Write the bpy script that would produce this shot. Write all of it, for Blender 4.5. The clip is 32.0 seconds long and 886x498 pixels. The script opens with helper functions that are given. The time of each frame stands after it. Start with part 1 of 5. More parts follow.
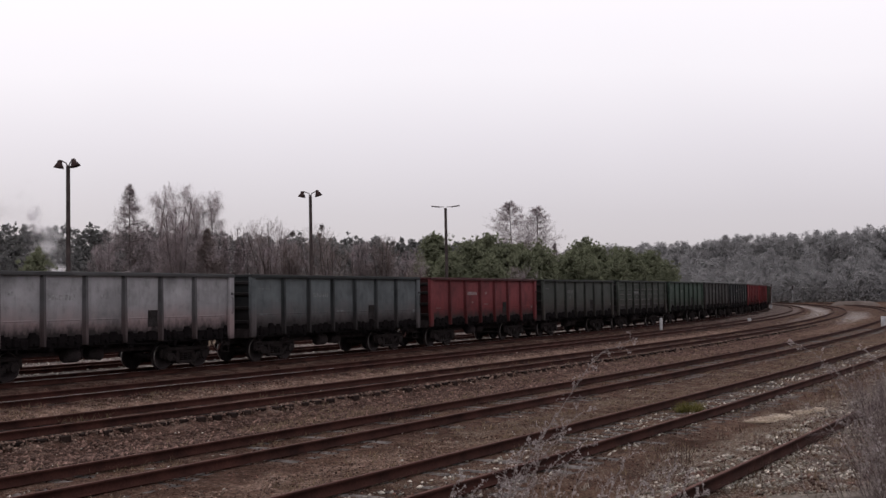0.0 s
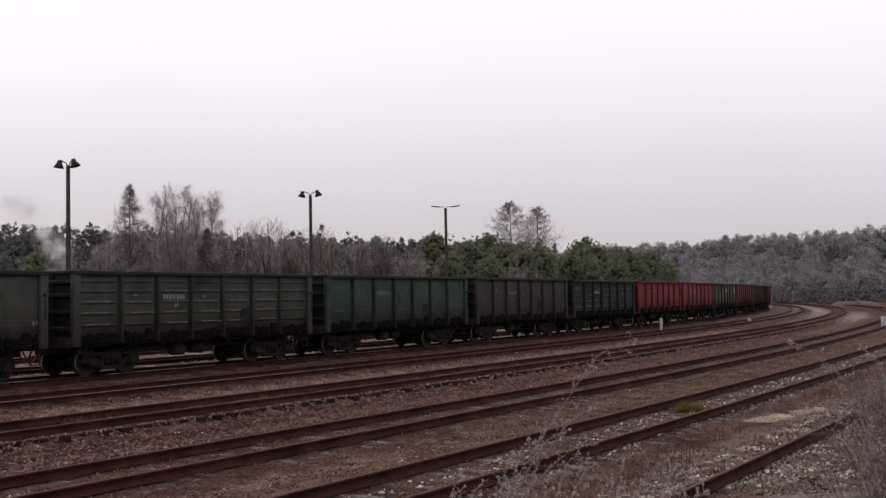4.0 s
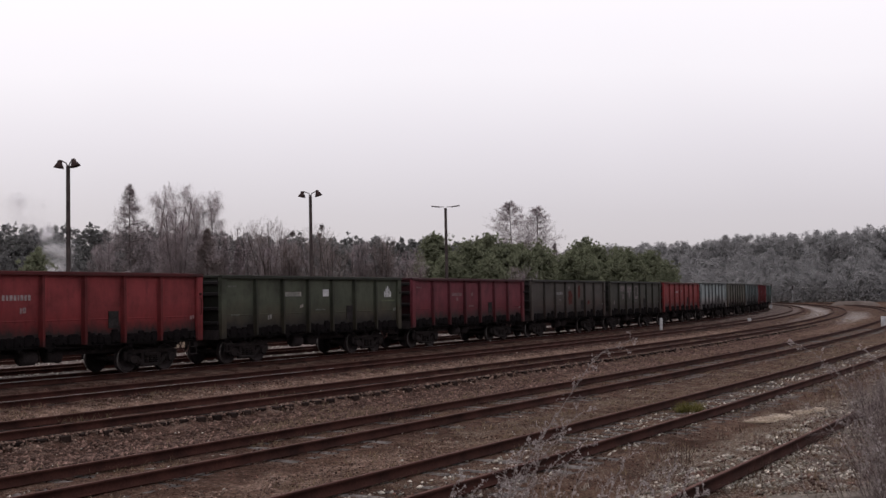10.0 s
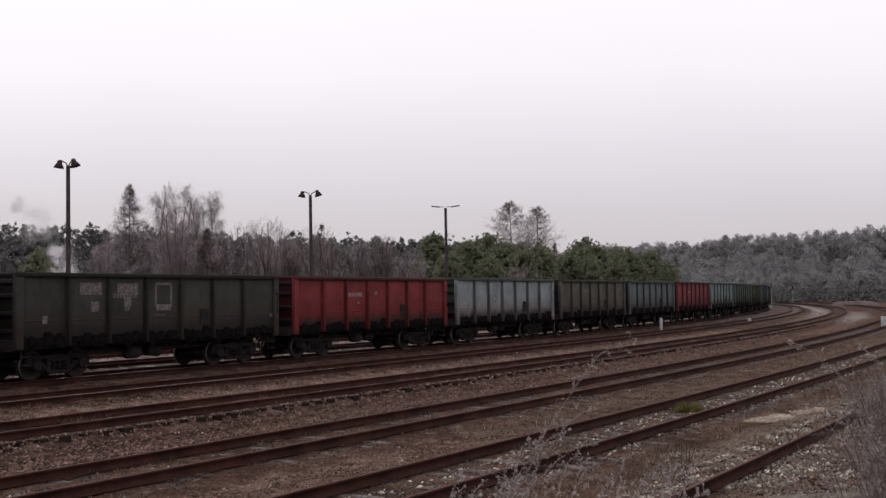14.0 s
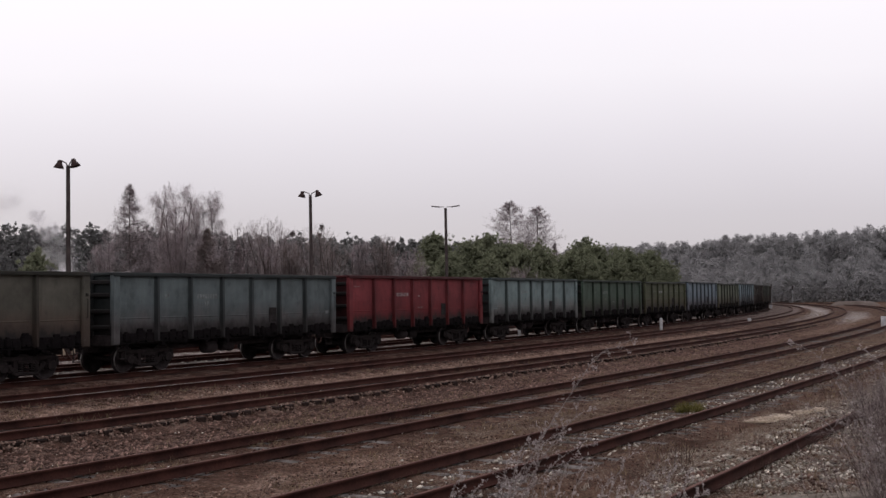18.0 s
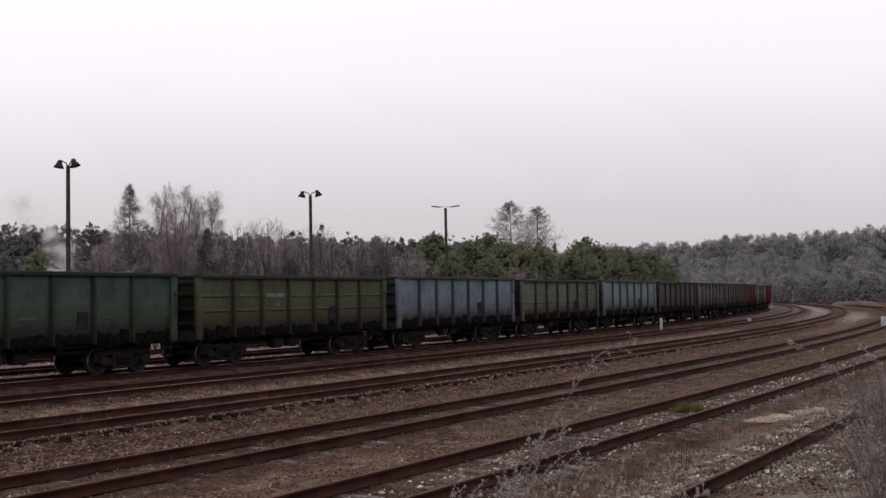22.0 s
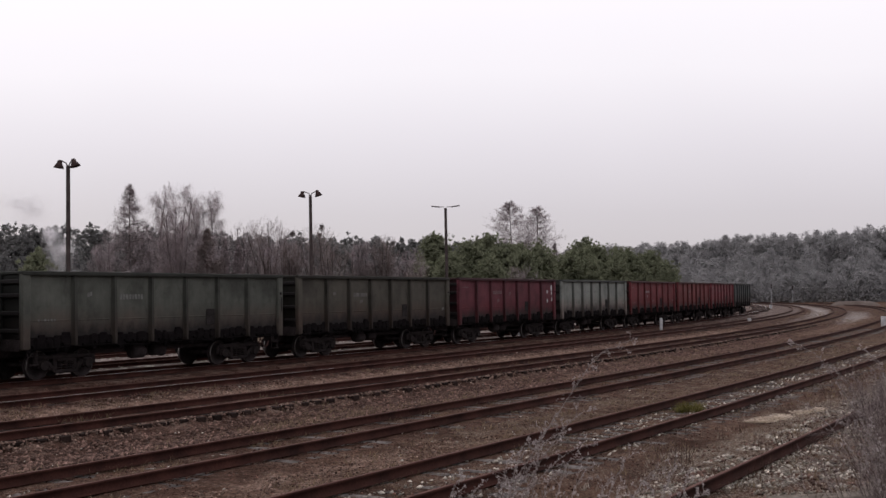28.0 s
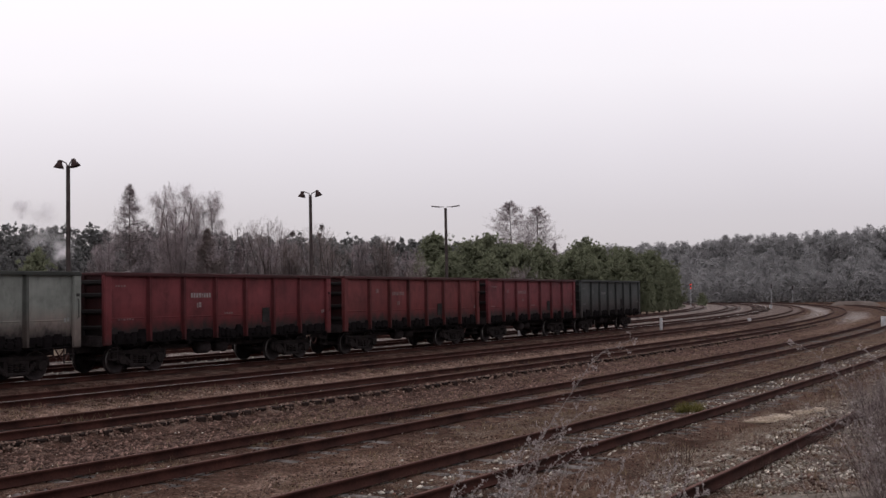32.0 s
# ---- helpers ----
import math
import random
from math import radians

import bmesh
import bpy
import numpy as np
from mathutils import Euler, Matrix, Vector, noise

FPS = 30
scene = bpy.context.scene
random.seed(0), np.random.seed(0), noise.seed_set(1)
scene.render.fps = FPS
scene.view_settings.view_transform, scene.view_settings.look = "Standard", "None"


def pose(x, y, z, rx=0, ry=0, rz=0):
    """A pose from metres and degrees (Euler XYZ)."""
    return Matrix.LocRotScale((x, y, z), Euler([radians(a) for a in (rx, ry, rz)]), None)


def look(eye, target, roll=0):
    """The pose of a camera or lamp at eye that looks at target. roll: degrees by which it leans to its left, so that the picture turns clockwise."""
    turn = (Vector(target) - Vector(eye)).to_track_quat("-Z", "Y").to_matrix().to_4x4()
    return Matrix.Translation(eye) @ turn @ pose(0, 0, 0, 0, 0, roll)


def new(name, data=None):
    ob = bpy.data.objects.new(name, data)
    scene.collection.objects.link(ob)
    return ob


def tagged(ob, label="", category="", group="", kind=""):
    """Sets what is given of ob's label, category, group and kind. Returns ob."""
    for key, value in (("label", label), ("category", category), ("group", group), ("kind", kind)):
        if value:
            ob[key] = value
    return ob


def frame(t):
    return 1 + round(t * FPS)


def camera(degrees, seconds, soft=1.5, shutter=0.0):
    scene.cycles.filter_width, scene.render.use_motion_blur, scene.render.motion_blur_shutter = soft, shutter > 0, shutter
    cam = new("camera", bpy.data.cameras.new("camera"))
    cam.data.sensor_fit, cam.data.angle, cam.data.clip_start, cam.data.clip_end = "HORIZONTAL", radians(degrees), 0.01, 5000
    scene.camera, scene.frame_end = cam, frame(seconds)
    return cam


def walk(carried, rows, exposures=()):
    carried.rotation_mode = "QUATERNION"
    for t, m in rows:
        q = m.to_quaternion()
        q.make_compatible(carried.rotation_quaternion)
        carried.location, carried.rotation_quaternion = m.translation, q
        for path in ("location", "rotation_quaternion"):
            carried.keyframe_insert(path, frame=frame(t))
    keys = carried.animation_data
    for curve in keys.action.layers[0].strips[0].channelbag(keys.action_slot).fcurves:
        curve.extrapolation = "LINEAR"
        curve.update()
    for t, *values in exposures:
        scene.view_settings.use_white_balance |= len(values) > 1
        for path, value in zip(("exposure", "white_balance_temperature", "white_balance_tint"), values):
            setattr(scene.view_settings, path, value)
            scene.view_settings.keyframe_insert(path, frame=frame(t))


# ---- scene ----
cam = camera(42.44, 32.0, soft=1.45)
EYE, AIM = (0, 0, 2.638), (0, 10, 3.0376)
walk(cam, [(0, look(EYE, AIM, -0.562)), (32.0, look(EYE, AIM, -0.562))], exposures=[(0, 0.0), (32.0, 0.0)])

# ---- overcast winter sky ----
world = bpy.data.worlds.new("overcast_sky")
scene.world = world
world.use_nodes = True
wt = world.node_tree
wt.nodes.clear()
w_out = wt.nodes.new("ShaderNodeOutputWorld")
w_sky = wt.nodes.new("ShaderNodeTexSky")
w_sky.sky_type = "NISHITA"
w_sky.sun_disc = False
w_sky.sun_elevation, w_sky.sun_rotation = radians(40), radians(323)
w_bg1 = wt.nodes.new("ShaderNodeBackground")
w_bg1.inputs["Strength"].default_value = 0.008
wt.links.new(w_sky.outputs["Color"], w_bg1.inputs["Color"])
# the cloud layer: paler upwards, greyer in the mist over the horizon
w_tc = wt.nodes.new("ShaderNodeTexCoord")
w_sep = wt.nodes.new("ShaderNodeSeparateXYZ")
wt.links.new(w_tc.outputs["Generated"], w_sep.inputs[0])
w_noise = wt.nodes.new("ShaderNodeTexNoise")
w_noise.inputs["Scale"].default_value = 2.2
w_noise.inputs["Detail"].default_value = 3.0
wt.links.new(w_tc.outputs["Generated"], w_noise.inputs["Vector"])
w_add = wt.nodes.new("ShaderNodeMath")
w_add.operation = "MULTIPLY_ADD"
w_add.inputs[1].default_value = 0.05
wt.links.new(w_noise.outputs["Fac"], w_add.inputs[0])
wt.links.new(w_sep.outputs["Z"], w_add.inputs[2])
w_ramp = wt.nodes.new("ShaderNodeValToRGB")
w_ramp.color_ramp.elements[0].position, w_ramp.color_ramp.elements[0].color = 0.02, (0.505, 0.470, 0.50, 1)
w_ramp.color_ramp.elements[1].position, w_ramp.color_ramp.elements[1].color = 0.30, (1.01, 0.955, 1.0, 1)
for pos, col in ((0.09, (0.61, 0.565, 0.605, 1)), (0.15, (0.76, 0.71, 0.755, 1)), (0.21, (0.91, 0.86, 0.90, 1))):
    w_ramp.color_ramp.elements.new(pos).color = col
wt.links.new(w_add.outputs[0], w_ramp.inputs[0])
w_bg2 = wt.nodes.new("ShaderNodeBackground")
w_bg2.inputs["Strength"].default_value = 1.0
wt.links.new(w_ramp.outputs["Color"], w_bg2.inputs["Color"])
w_sum = wt.nodes.new("ShaderNodeAddShader")
wt.links.new(w_bg1.outputs[0], w_sum.inputs[0])
wt.links.new(w_bg2.outputs[0], w_sum.inputs[1])
wt.links.new(w_sum.outputs[0], w_out.inputs["Surface"])

sun = new("sun", bpy.data.lights.new("sun", "SUN"))
sun.data.energy, sun.data.angle, sun.data.color = 0.5, radians(60), (1.0, 0.97, 0.94)
sun.matrix_world = look((-60, 110, 90), (0, 30, 0))


# ---- materials ----
def mat(name, rough=0.8, metal=0.0):
    m = bpy.data.materials.new(name)
    m.use_nodes = True
    b = m.node_tree.nodes["Principled BSDF"]
    b.inputs["Roughness"].default_value, b.inputs["Metallic"].default_value = rough, metal
    b.inputs["Specular IOR Level"].default_value = 0.3
    return m, m.node_tree.nodes, m.node_tree.links, b


def shifted(nodes, links):
    """The object's own coordinates, moved by its random number, so that no two pieces wear the same stains."""
    tc, oi, sc, ad = (nodes.new(k) for k in ("ShaderNodeTexCoord", "ShaderNodeObjectInfo", "ShaderNodeVectorMath", "ShaderNodeVectorMath"))
    sc.operation, ad.operation = "SCALE", "ADD"
    sc.inputs[0].default_value = (37.0, 11.0, 0.0)
    links.new(oi.outputs["Random"], sc.inputs["Scale"])
    links.new(tc.outputs["Object"], ad.inputs[0])
    links.new(sc.outputs[0], ad.inputs[1])
    return ad.outputs[0]


def noise_of(nodes, links, scale, detail=4.0, rough=0.55, coord="Object", stretch=None, source=None):
    tc = nodes.new("ShaderNodeTexCoord")
    n = nodes.new("ShaderNodeTexNoise")
    n.inputs["Scale"].default_value, n.inputs["Detail"].default_value, n.inputs["Roughness"].default_value = scale, detail, rough
    if stretch:
        mp = nodes.new("ShaderNodeMapping")
        mp.inputs["Scale"].default_value = stretch
        links.new(source or tc.outputs[coord], mp.inputs["Vector"])
        links.new(mp.outputs["Vector"], n.inputs["Vector"])
    else:
        links.new(source or tc.outputs[coord], n.inputs["Vector"])
    return n.outputs["Fac"]


def ramp_of(nodes, links, fac, stops):
    r = nodes.new("ShaderNodeValToRGB")
    el = r.color_ramp.elements
    el[0].position, el[0].color = stops[0][0], (*stops[0][1], 1)
    el[1].position, el[1].color = stops[-1][0], (*stops[-1][1], 1)
    for p, c in stops[1:-1]:
        el.new(p).color = (*c, 1)
    links.new(fac, r.inputs[0])
    return r.outputs["Color"]


def mix_of(nodes, links, fac, a, b, mode="MIX"):
    m = nodes.new("ShaderNodeMix")
    m.data_type, m.blend_type = "RGBA", mode
    for sock, v in ((m.inputs[0], fac), (m.inputs[6], a), (m.inputs[7], b)):
        if hasattr(v, "links"):
            links.new(v, sock)
        elif isinstance(v, tuple):
            sock.default_value = (*v, 1)
        else:
            sock.default_value = v
    return m.outputs[2]


def bump_of(nodes, links, height, b, strength=0.4, distance=0.02):
    bp = nodes.new("ShaderNodeBump")
    bp.inputs["Strength"].default_value, bp.inputs["Distance"].default_value = strength, distance
    links.new(height, bp.inputs["Height"])
    links.new(bp.outputs["Normal"], b.inputs["Normal"])


def grey(v):
    return (v, v, v)


def two_tone(name, dark, light, scale, fine, rough=0.85, metal=0.0, bump=0.3, dist=0.01, rnd=0.0, island=0.0, spec=0.06):
    """Broad stains and fine grain between two base colours."""
    m, n, l, b = mat(name, rough, metal)
    broad = ramp_of(n, l, noise_of(n, l, scale, 5, 0.6), [(0.32, dark), (0.68, light)])
    f = noise_of(n, l, fine, 3, 0.6)
    col = mix_of(n, l, 0.45, broad, ramp_of(n, l, f, [(0.3, grey(0.35)), (0.7, grey(1.6))]), "MULTIPLY")
    b.inputs["Specular IOR Level"].default_value = spec
    if island:
        ge = n.new("ShaderNodeNewGeometry")
        col = mix_of(n, l, island, col, ramp_of(n, l, ge.outputs["Random Per Island"], [(0.0, grey(0.35)), (0.7, grey(1.05)), (1.0, grey(1.9))]), "MULTIPLY")
    if rnd:
        oi = n.new("ShaderNodeObjectInfo")
        col = mix_of(n, l, rnd, col, ramp_of(n, l, oi.outputs["Random"], [(0.0, grey(0.45)), (1.0, grey(1.5))]), "MULTIPLY")
    l.new(col, b.inputs["Base Color"])
    bump_of(n, l, f, b, bump, dist)
    return m


def foliage(name, dark, light, scale, fine, island):
    """Needles: half of the light is scattered back, half let through."""
    m, n, l, b = mat(name, 0.95)
    col = ramp_of(n, l, noise_of(n, l, scale, 5, 0.6), [(0.32, dark), (0.68, light)])
    col = mix_of(n, l, 0.3, col, ramp_of(n, l, noise_of(n, l, fine, 3, 0.6), [(0.3, grey(0.5)), (0.7, grey(1.5))]), "MULTIPLY")
    ge = n.new("ShaderNodeNewGeometry")
    col = mix_of(n, l, island, col, ramp_of(n, l, ge.outputs["Random Per Island"], [(0.0, grey(0.4)), (1.0, grey(1.6))]), "MULTIPLY")
    n.remove(b)
    di, tr, mx = n.new("ShaderNodeBsdfDiffuse"), n.new("ShaderNodeBsdfTranslucent"), n.new("ShaderNodeMixShader")
    l.new(col, di.inputs["Color"])
    l.new(col, tr.inputs["Color"])
    mx.inputs[0].default_value = 0.5
    l.new(di.outputs[0], mx.inputs[1])
    l.new(tr.outputs[0], mx.inputs[2])
    l.new(mx.outputs[0], n["Material Output"].inputs["Surface"])
    return m


def ground_material():
    """Yard earth: dirt, ballast, tan gravel, dead turf and pale frosted gravel, by zones laid along the tracks."""
    m, n, l, b = mat("frosty_yard_earth", 0.95)
    b.inputs["Specular IOR Level"].default_value = 0.02

    def zone(name):
        att = n.new("ShaderNodeAttribute")
        att.attribute_name = name
        return att.outputs["Fac"]

    def ragged(fac, nz, lo, hi):
        """The zone's edge broken up by noise."""
        ad = n.new("ShaderNodeMath")
        ad.operation = "ADD"
        l.new(fac, ad.inputs[0])
        l.new(nz, ad.inputs[1])
        mr = n.new("ShaderNodeMapRange")
        mr.inputs["From Min"].default_value, mr.inputs["From Max"].default_value = lo, hi
        l.new(ad.outputs[0], mr.inputs["Value"])
        return mr.outputs["Result"]

    big = noise_of(n, l, 0.35, 6, 0.6)
    mid = noise_of(n, l, 2.2, 5, 0.65)
    grit = noise_of(n, l, 13.0, 4, 0.75)
    fine = noise_of(n, l, 42.0, 2, 0.6)
    dirt = ramp_of(n, l, big, [(0.30, (0.027, 0.0150, 0.0105)), (0.46, (0.051, 0.030, 0.0215)), (0.60, (0.080, 0.048, 0.034)), (0.75, (0.058, 0.043, 0.027))])
    bed = ramp_of(n, l, mid, [(0.3, (0.025, 0.0138, 0.0108)), (0.55, (0.052, 0.0300, 0.0230)), (0.75, (0.089, 0.058, 0.046))])
    base = mix_of(n, l, zone("bed"), dirt, bed)
    base = mix_of(n, l, ragged(zone("turf"), mid, 0.75, 1.25), base, ramp_of(n, l, grit, [(0.3, (0.038, 0.027, 0.020)), (0.7, (0.145, 0.110, 0.083))]))
    base = mix_of(n, l, ragged(zone("tan"), mid, 0.7, 1.3), base, ramp_of(n, l, mid, [(0.3, (0.085, 0.052, 0.040)), (0.7, (0.17, 0.115, 0.090))]))
    base = mix_of(n, l, ragged(zone("pale"), mid, 0.7, 1.4), base, ramp_of(n, l, mid, [(0.3, (0.11, 0.092, 0.085)), (0.7, (0.24, 0.215, 0.205))]))
    base = mix_of(n, l, 0.9, base, ramp_of(n, l, grit, [(0.30, grey(0.2)), (0.47, grey(1.1)), (0.56, grey(1.65)), (0.72, grey(3.2))]), "MULTIPLY")
    # rime caught on scattered grains
    frost = ramp_of(n, l, fine, [(0.55, grey(0.0)), (0.66, grey(0.85))])
    gate = ragged(zone("rime"), mid, 0.62, 1.05)
    fg = mix_of(n, l, 1.0, frost, gate, "MULTIPLY")
    base = mix_of(n, l, fg, base, (0.50, 0.45, 0.39))
    l.new(base, b.inputs["Base Color"])
    bump_of(n, l, grit, b, 1.0, 0.06)
    return m


def paint_material(name="weathered_wagon_paint", dusty=True):
    """Old wagon paint; the object's own colour, faded blotches, rust wash, specks and coal dust."""
    m, n, l, b = mat(name, 0.7)
    b.inputs["Specular IOR Level"].default_value = 0.15
    oi = n.new("ShaderNodeObjectInfo")
    src = shifted(n, l)
    patch = noise_of(n, l, 0.8, 6, 0.62, source=src)
    blot = noise_of(n, l, 2.6, 5, 0.7, source=src, stretch=(1, 1, 0.6))
    streak = noise_of(n, l, 4.0, 4, 0.6, source=src, stretch=(1.0, 1.0, 0.10))
    speck = noise_of(n, l, 9.0, 4, 0.75, source=src)
    fade = mix_of(n, l, 0.75, oi.outputs["Color"], ramp_of(n, l, patch, [(0.30, grey(0.38)), (0.5, grey(0.95)), (0.72, grey(1.4))]), "MULTIPLY")
    fade = mix_of(n, l, 0.5, fade, ramp_of(n, l, blot, [(0.30, grey(0.45)), (0.45, grey(1.0)), (0.75, grey(1.2))]), "MULTIPLY")
    fade = mix_of(n, l, 0.25, fade, ramp_of(n, l, streak, [(0.3, grey(0.6)), (0.6, grey(1.15))]), "MULTIPLY")
    tc = n.new("ShaderNodeTexCoord")
    sp = n.new("ShaderNodeSeparateXYZ")
    l.new(tc.outputs["Object"], sp.inputs[0])

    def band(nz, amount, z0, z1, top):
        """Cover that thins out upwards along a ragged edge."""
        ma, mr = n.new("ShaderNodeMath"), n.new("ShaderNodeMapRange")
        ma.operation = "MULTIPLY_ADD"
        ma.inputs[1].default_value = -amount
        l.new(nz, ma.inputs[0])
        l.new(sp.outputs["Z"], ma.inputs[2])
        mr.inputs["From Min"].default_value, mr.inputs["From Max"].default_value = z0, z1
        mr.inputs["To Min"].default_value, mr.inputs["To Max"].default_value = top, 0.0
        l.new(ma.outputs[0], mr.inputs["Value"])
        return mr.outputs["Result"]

    # thin rust wash over the lower half, where coal rubs through
    col = mix_of(n, l, band(patch, 1.6, 0.85, 1.6, 0.8), fade, (0.72, 0.50, 0.48), "MULTIPLY")
    rust = ramp_of(n, l, speck, [(0.65, grey(0.0)), (0.74, grey(0.5))])
    col = mix_of(n, l, rust, col, (0.045, 0.022, 0.018))
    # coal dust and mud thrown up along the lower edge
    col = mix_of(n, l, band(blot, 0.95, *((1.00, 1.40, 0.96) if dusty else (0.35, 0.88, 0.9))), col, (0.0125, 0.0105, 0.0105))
    l.new(col, b.inputs["Base Color"])
    bump_of(n, l, patch, b, 0.3, 0.05)
    return m


def plain(name, col, rough=0.7, metal=0.0):
    return two_tone(name, tuple(c * 0.7 for c in col), tuple(min(1, c * 1.25) for c in col), 3.0, 25.0, rough, metal, 0.15, 0.005)


def glow_material(name, col, power):
    m, n, l, b = mat(name, 0.4)
    b.inputs["Base Color"].default_value = (*col, 1)
    b.inputs["Emission Color"].default_value, b.inputs["Emission Strength"].default_value = (*col, 1), power
    return m


def stencil_material():
    """Thin lettering paint in the object's colour, rubbed away in patches."""
    m, n, l, b = mat("worn_stencil_paint", 0.8)
    oi = n.new("ShaderNodeObjectInfo")
    src = shifted(n, l)
    col = mix_of(n, l, 0.9, oi.outputs["Color"], ramp_of(n, l, noise_of(n, l, 6.0, 4, 0.7, source=src), [(0.35, grey(0.45)), (0.6, grey(1.1))]), "MULTIPLY")
    l.new(col, b.inputs["Base Color"])
    return m


GROUND = ground_material()
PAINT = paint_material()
STENCILLED = stencil_material()
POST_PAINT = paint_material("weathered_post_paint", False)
SOOT = two_tone("sooty_iron", (0.022, 0.0185, 0.019), (0.043, 0.0355, 0.036), 3.0, 20.0, 0.95, 0.0, spec=0.02)
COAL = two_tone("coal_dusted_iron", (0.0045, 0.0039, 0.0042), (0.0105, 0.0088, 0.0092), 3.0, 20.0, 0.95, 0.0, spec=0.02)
IRON = two_tone("dusty_cast_iron", (0.012, 0.0104, 0.0104), (0.028, 0.0222, 0.022), 4.0, 25.0, 0.85, 0.0, spec=0.04)
TYRE = two_tone("polished_wheel_steel", (0.15, 0.138, 0.135), (0.27, 0.25, 0.245), 5.0, 30.0, 0.45, 0.9)
RUST = two_tone("rusty_rail_steel", (0.018, 0.0075, 0.006), (0.050, 0.020, 0.0155), 1.2, 22.0, 0.9, 0.0, spec=0.1)
WORN = two_tone("rubbed_rail_head", (0.058, 0.025, 0.020), (0.118, 0.058, 0.047), 2.0, 18.0, 0.8, 0.0, spec=0.1)
SHINE = two_tone("bright_rail_head", (0.40, 0.385, 0.38), (0.55, 0.53, 0.53), 2.0, 18.0, 0.3, 1.0)
SLEEPER = two_tone("weathered_sleeper_wood", (0.009, 0.006, 0.005), (0.028, 0.018, 0.0155), 2.0, 24.0, 0.9, 0.0, 0.5, 0.02, rnd=0.7)
FROSTED = two_tone("rimed_sleeper_wood", (0.016, 0.011, 0.010), (0.16, 0.145, 0.138), 5.0, 12.0, 0.9, 0.0, 0.5, 0.02, rnd=0.7)
STONE = two_tone("brown_ballast_stone", (0.052, 0.030, 0.0245), (0.178, 0.113, 0.093), 2.6, 12.0, 0.9, island=0.95, spec=0.1)
# Darker stone tone for the second track's bed and the yard gravel.
DARK_STONE = two_tone("dark_ballast_stone", (0.042, 0.0212, 0.0165), (0.118, 0.066, 0.052), 2.6, 12.0, 0.9, island=0.9, spec=0.1)
TAN_STONE = two_tone("tan_ballast_stone", (0.10, 0.066, 0.053), (0.22, 0.155, 0.126), 2.6, 12.0, 0.9, island=0.8, spec=0.1)
PALE_STONE = two_tone("rimed_pale_stone", (0.15, 0.131, 0.108), (0.54, 0.495, 0.435), 2.0, 10.0, 0.9, island=0.8)
DRYGRASS = two_tone("dead_winter_grass", (0.088, 0.062, 0.040), (0.25, 0.19, 0.125), 0.8, 9.0, 0.95)
RIMEGRASS = two_tone("rime_covered_grass", (0.16, 0.13, 0.10), (0.46, 0.41, 0.355), 1.0, 9.0, 0.95)
RIMETWIG = two_tone("white_rime", (0.20, 0.172, 0.167), (0.50, 0.455, 0.446), 3.0, 40.0, 0.9)
RIMESTALK = two_tone("rime_dusted_stalk", (0.10, 0.080, 0.074), (0.33, 0.285, 0.275), 3.0, 40.0, 0.9)
# Bark and twig colours are lightened for the mist, as well as for frost.
BARK = two_tone("misty_frosted_bark", (0.085, 0.070, 0.069), (0.16, 0.133, 0.131), 1.5, 14.0, 0.95)
BARK_DARK = two_tone("damp_bark", (0.050, 0.041, 0.038), (0.115, 0.095, 0.090), 1.5, 14.0, 0.95)
TWIG = two_tone("misty_frosted_twigs", (0.29, 0.245, 0.252), (0.40, 0.350, 0.359), 0.25, 3.0, 0.95, spec=0.1)
LARCHWOOD = two_tone("misty_frosted_larch_twigs", (0.36, 0.318, 0.325), (0.48, 0.432, 0.440), 0.25, 3.0, 0.95)
TWIG_DARK = two_tone("damp_brown_twigs", (0.17, 0.140, 0.135), (0.29, 0.244, 0.236), 0.25, 3.0, 0.95, spec=0.1)
NEEDLE = foliage("pine_needles", (0.160, 0.174, 0.112), (0.215, 0.226, 0.154), 0.35, 3.0, 0.04)
# Forest greys: distance mist is mixed into the needle colours, besides rime.
NEEDLE_FAR = foliage("misty_rimed_forest_needles", (0.30, 0.293, 0.296), (0.335, 0.327, 0.330), 0.04, 0.4, 0.02)
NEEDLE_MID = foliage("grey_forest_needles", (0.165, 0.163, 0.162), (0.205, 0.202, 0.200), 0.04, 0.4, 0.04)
POLE = two_tone("weathered_lamp_post", (0.030, 0.024, 0.024), (0.075, 0.060, 0.058), 2.0, 18.0, 0.8)
HOOD = two_tone("rusty_lamp_hood", (0.022, 0.014, 0.014), (0.055, 0.036, 0.034), 4.0, 20.0, 0.7)
WHITE = two_tone("white_marker_paint", (0.30, 0.30, 0.31), (0.50, 0.50, 0.51), 3.0, 20.0, 0.6)
CHALK = two_tone("white_stencil_paint", (0.05, 0.040, 0.040), (0.20, 0.175, 0.175), 9.0, 22.0, 0.8)
FADED = two_tone("faded_stencil_paint", (0.042, 0.037, 0.034), (0.115, 0.102, 0.096), 7.0, 14.0, 0.8)
ORANGE = two_tone("orange_repair_paint", (0.030, 0.014, 0.0125), (0.085, 0.022, 0.018), 5.0, 9.0, 0.8)
REDLAMP = glow_material("red_signal_glass", (1.0, 0.05, 0.03), 0.8)
SMOKE = foliage("thin_white_smoke", (0.86, 0.85, 0.87), (0.92, 0.91, 0.93), 0.5, 2.0, 0.05)


# ---- mesh helpers ----
def link(name, me, parent=None, material=None, label=""):
    ob = new(name, me)
    if material and not me.materials:
        me.materials.append(material)
    if parent:
        ob.parent = parent
    if label:
        ob["label"] = label
    return ob


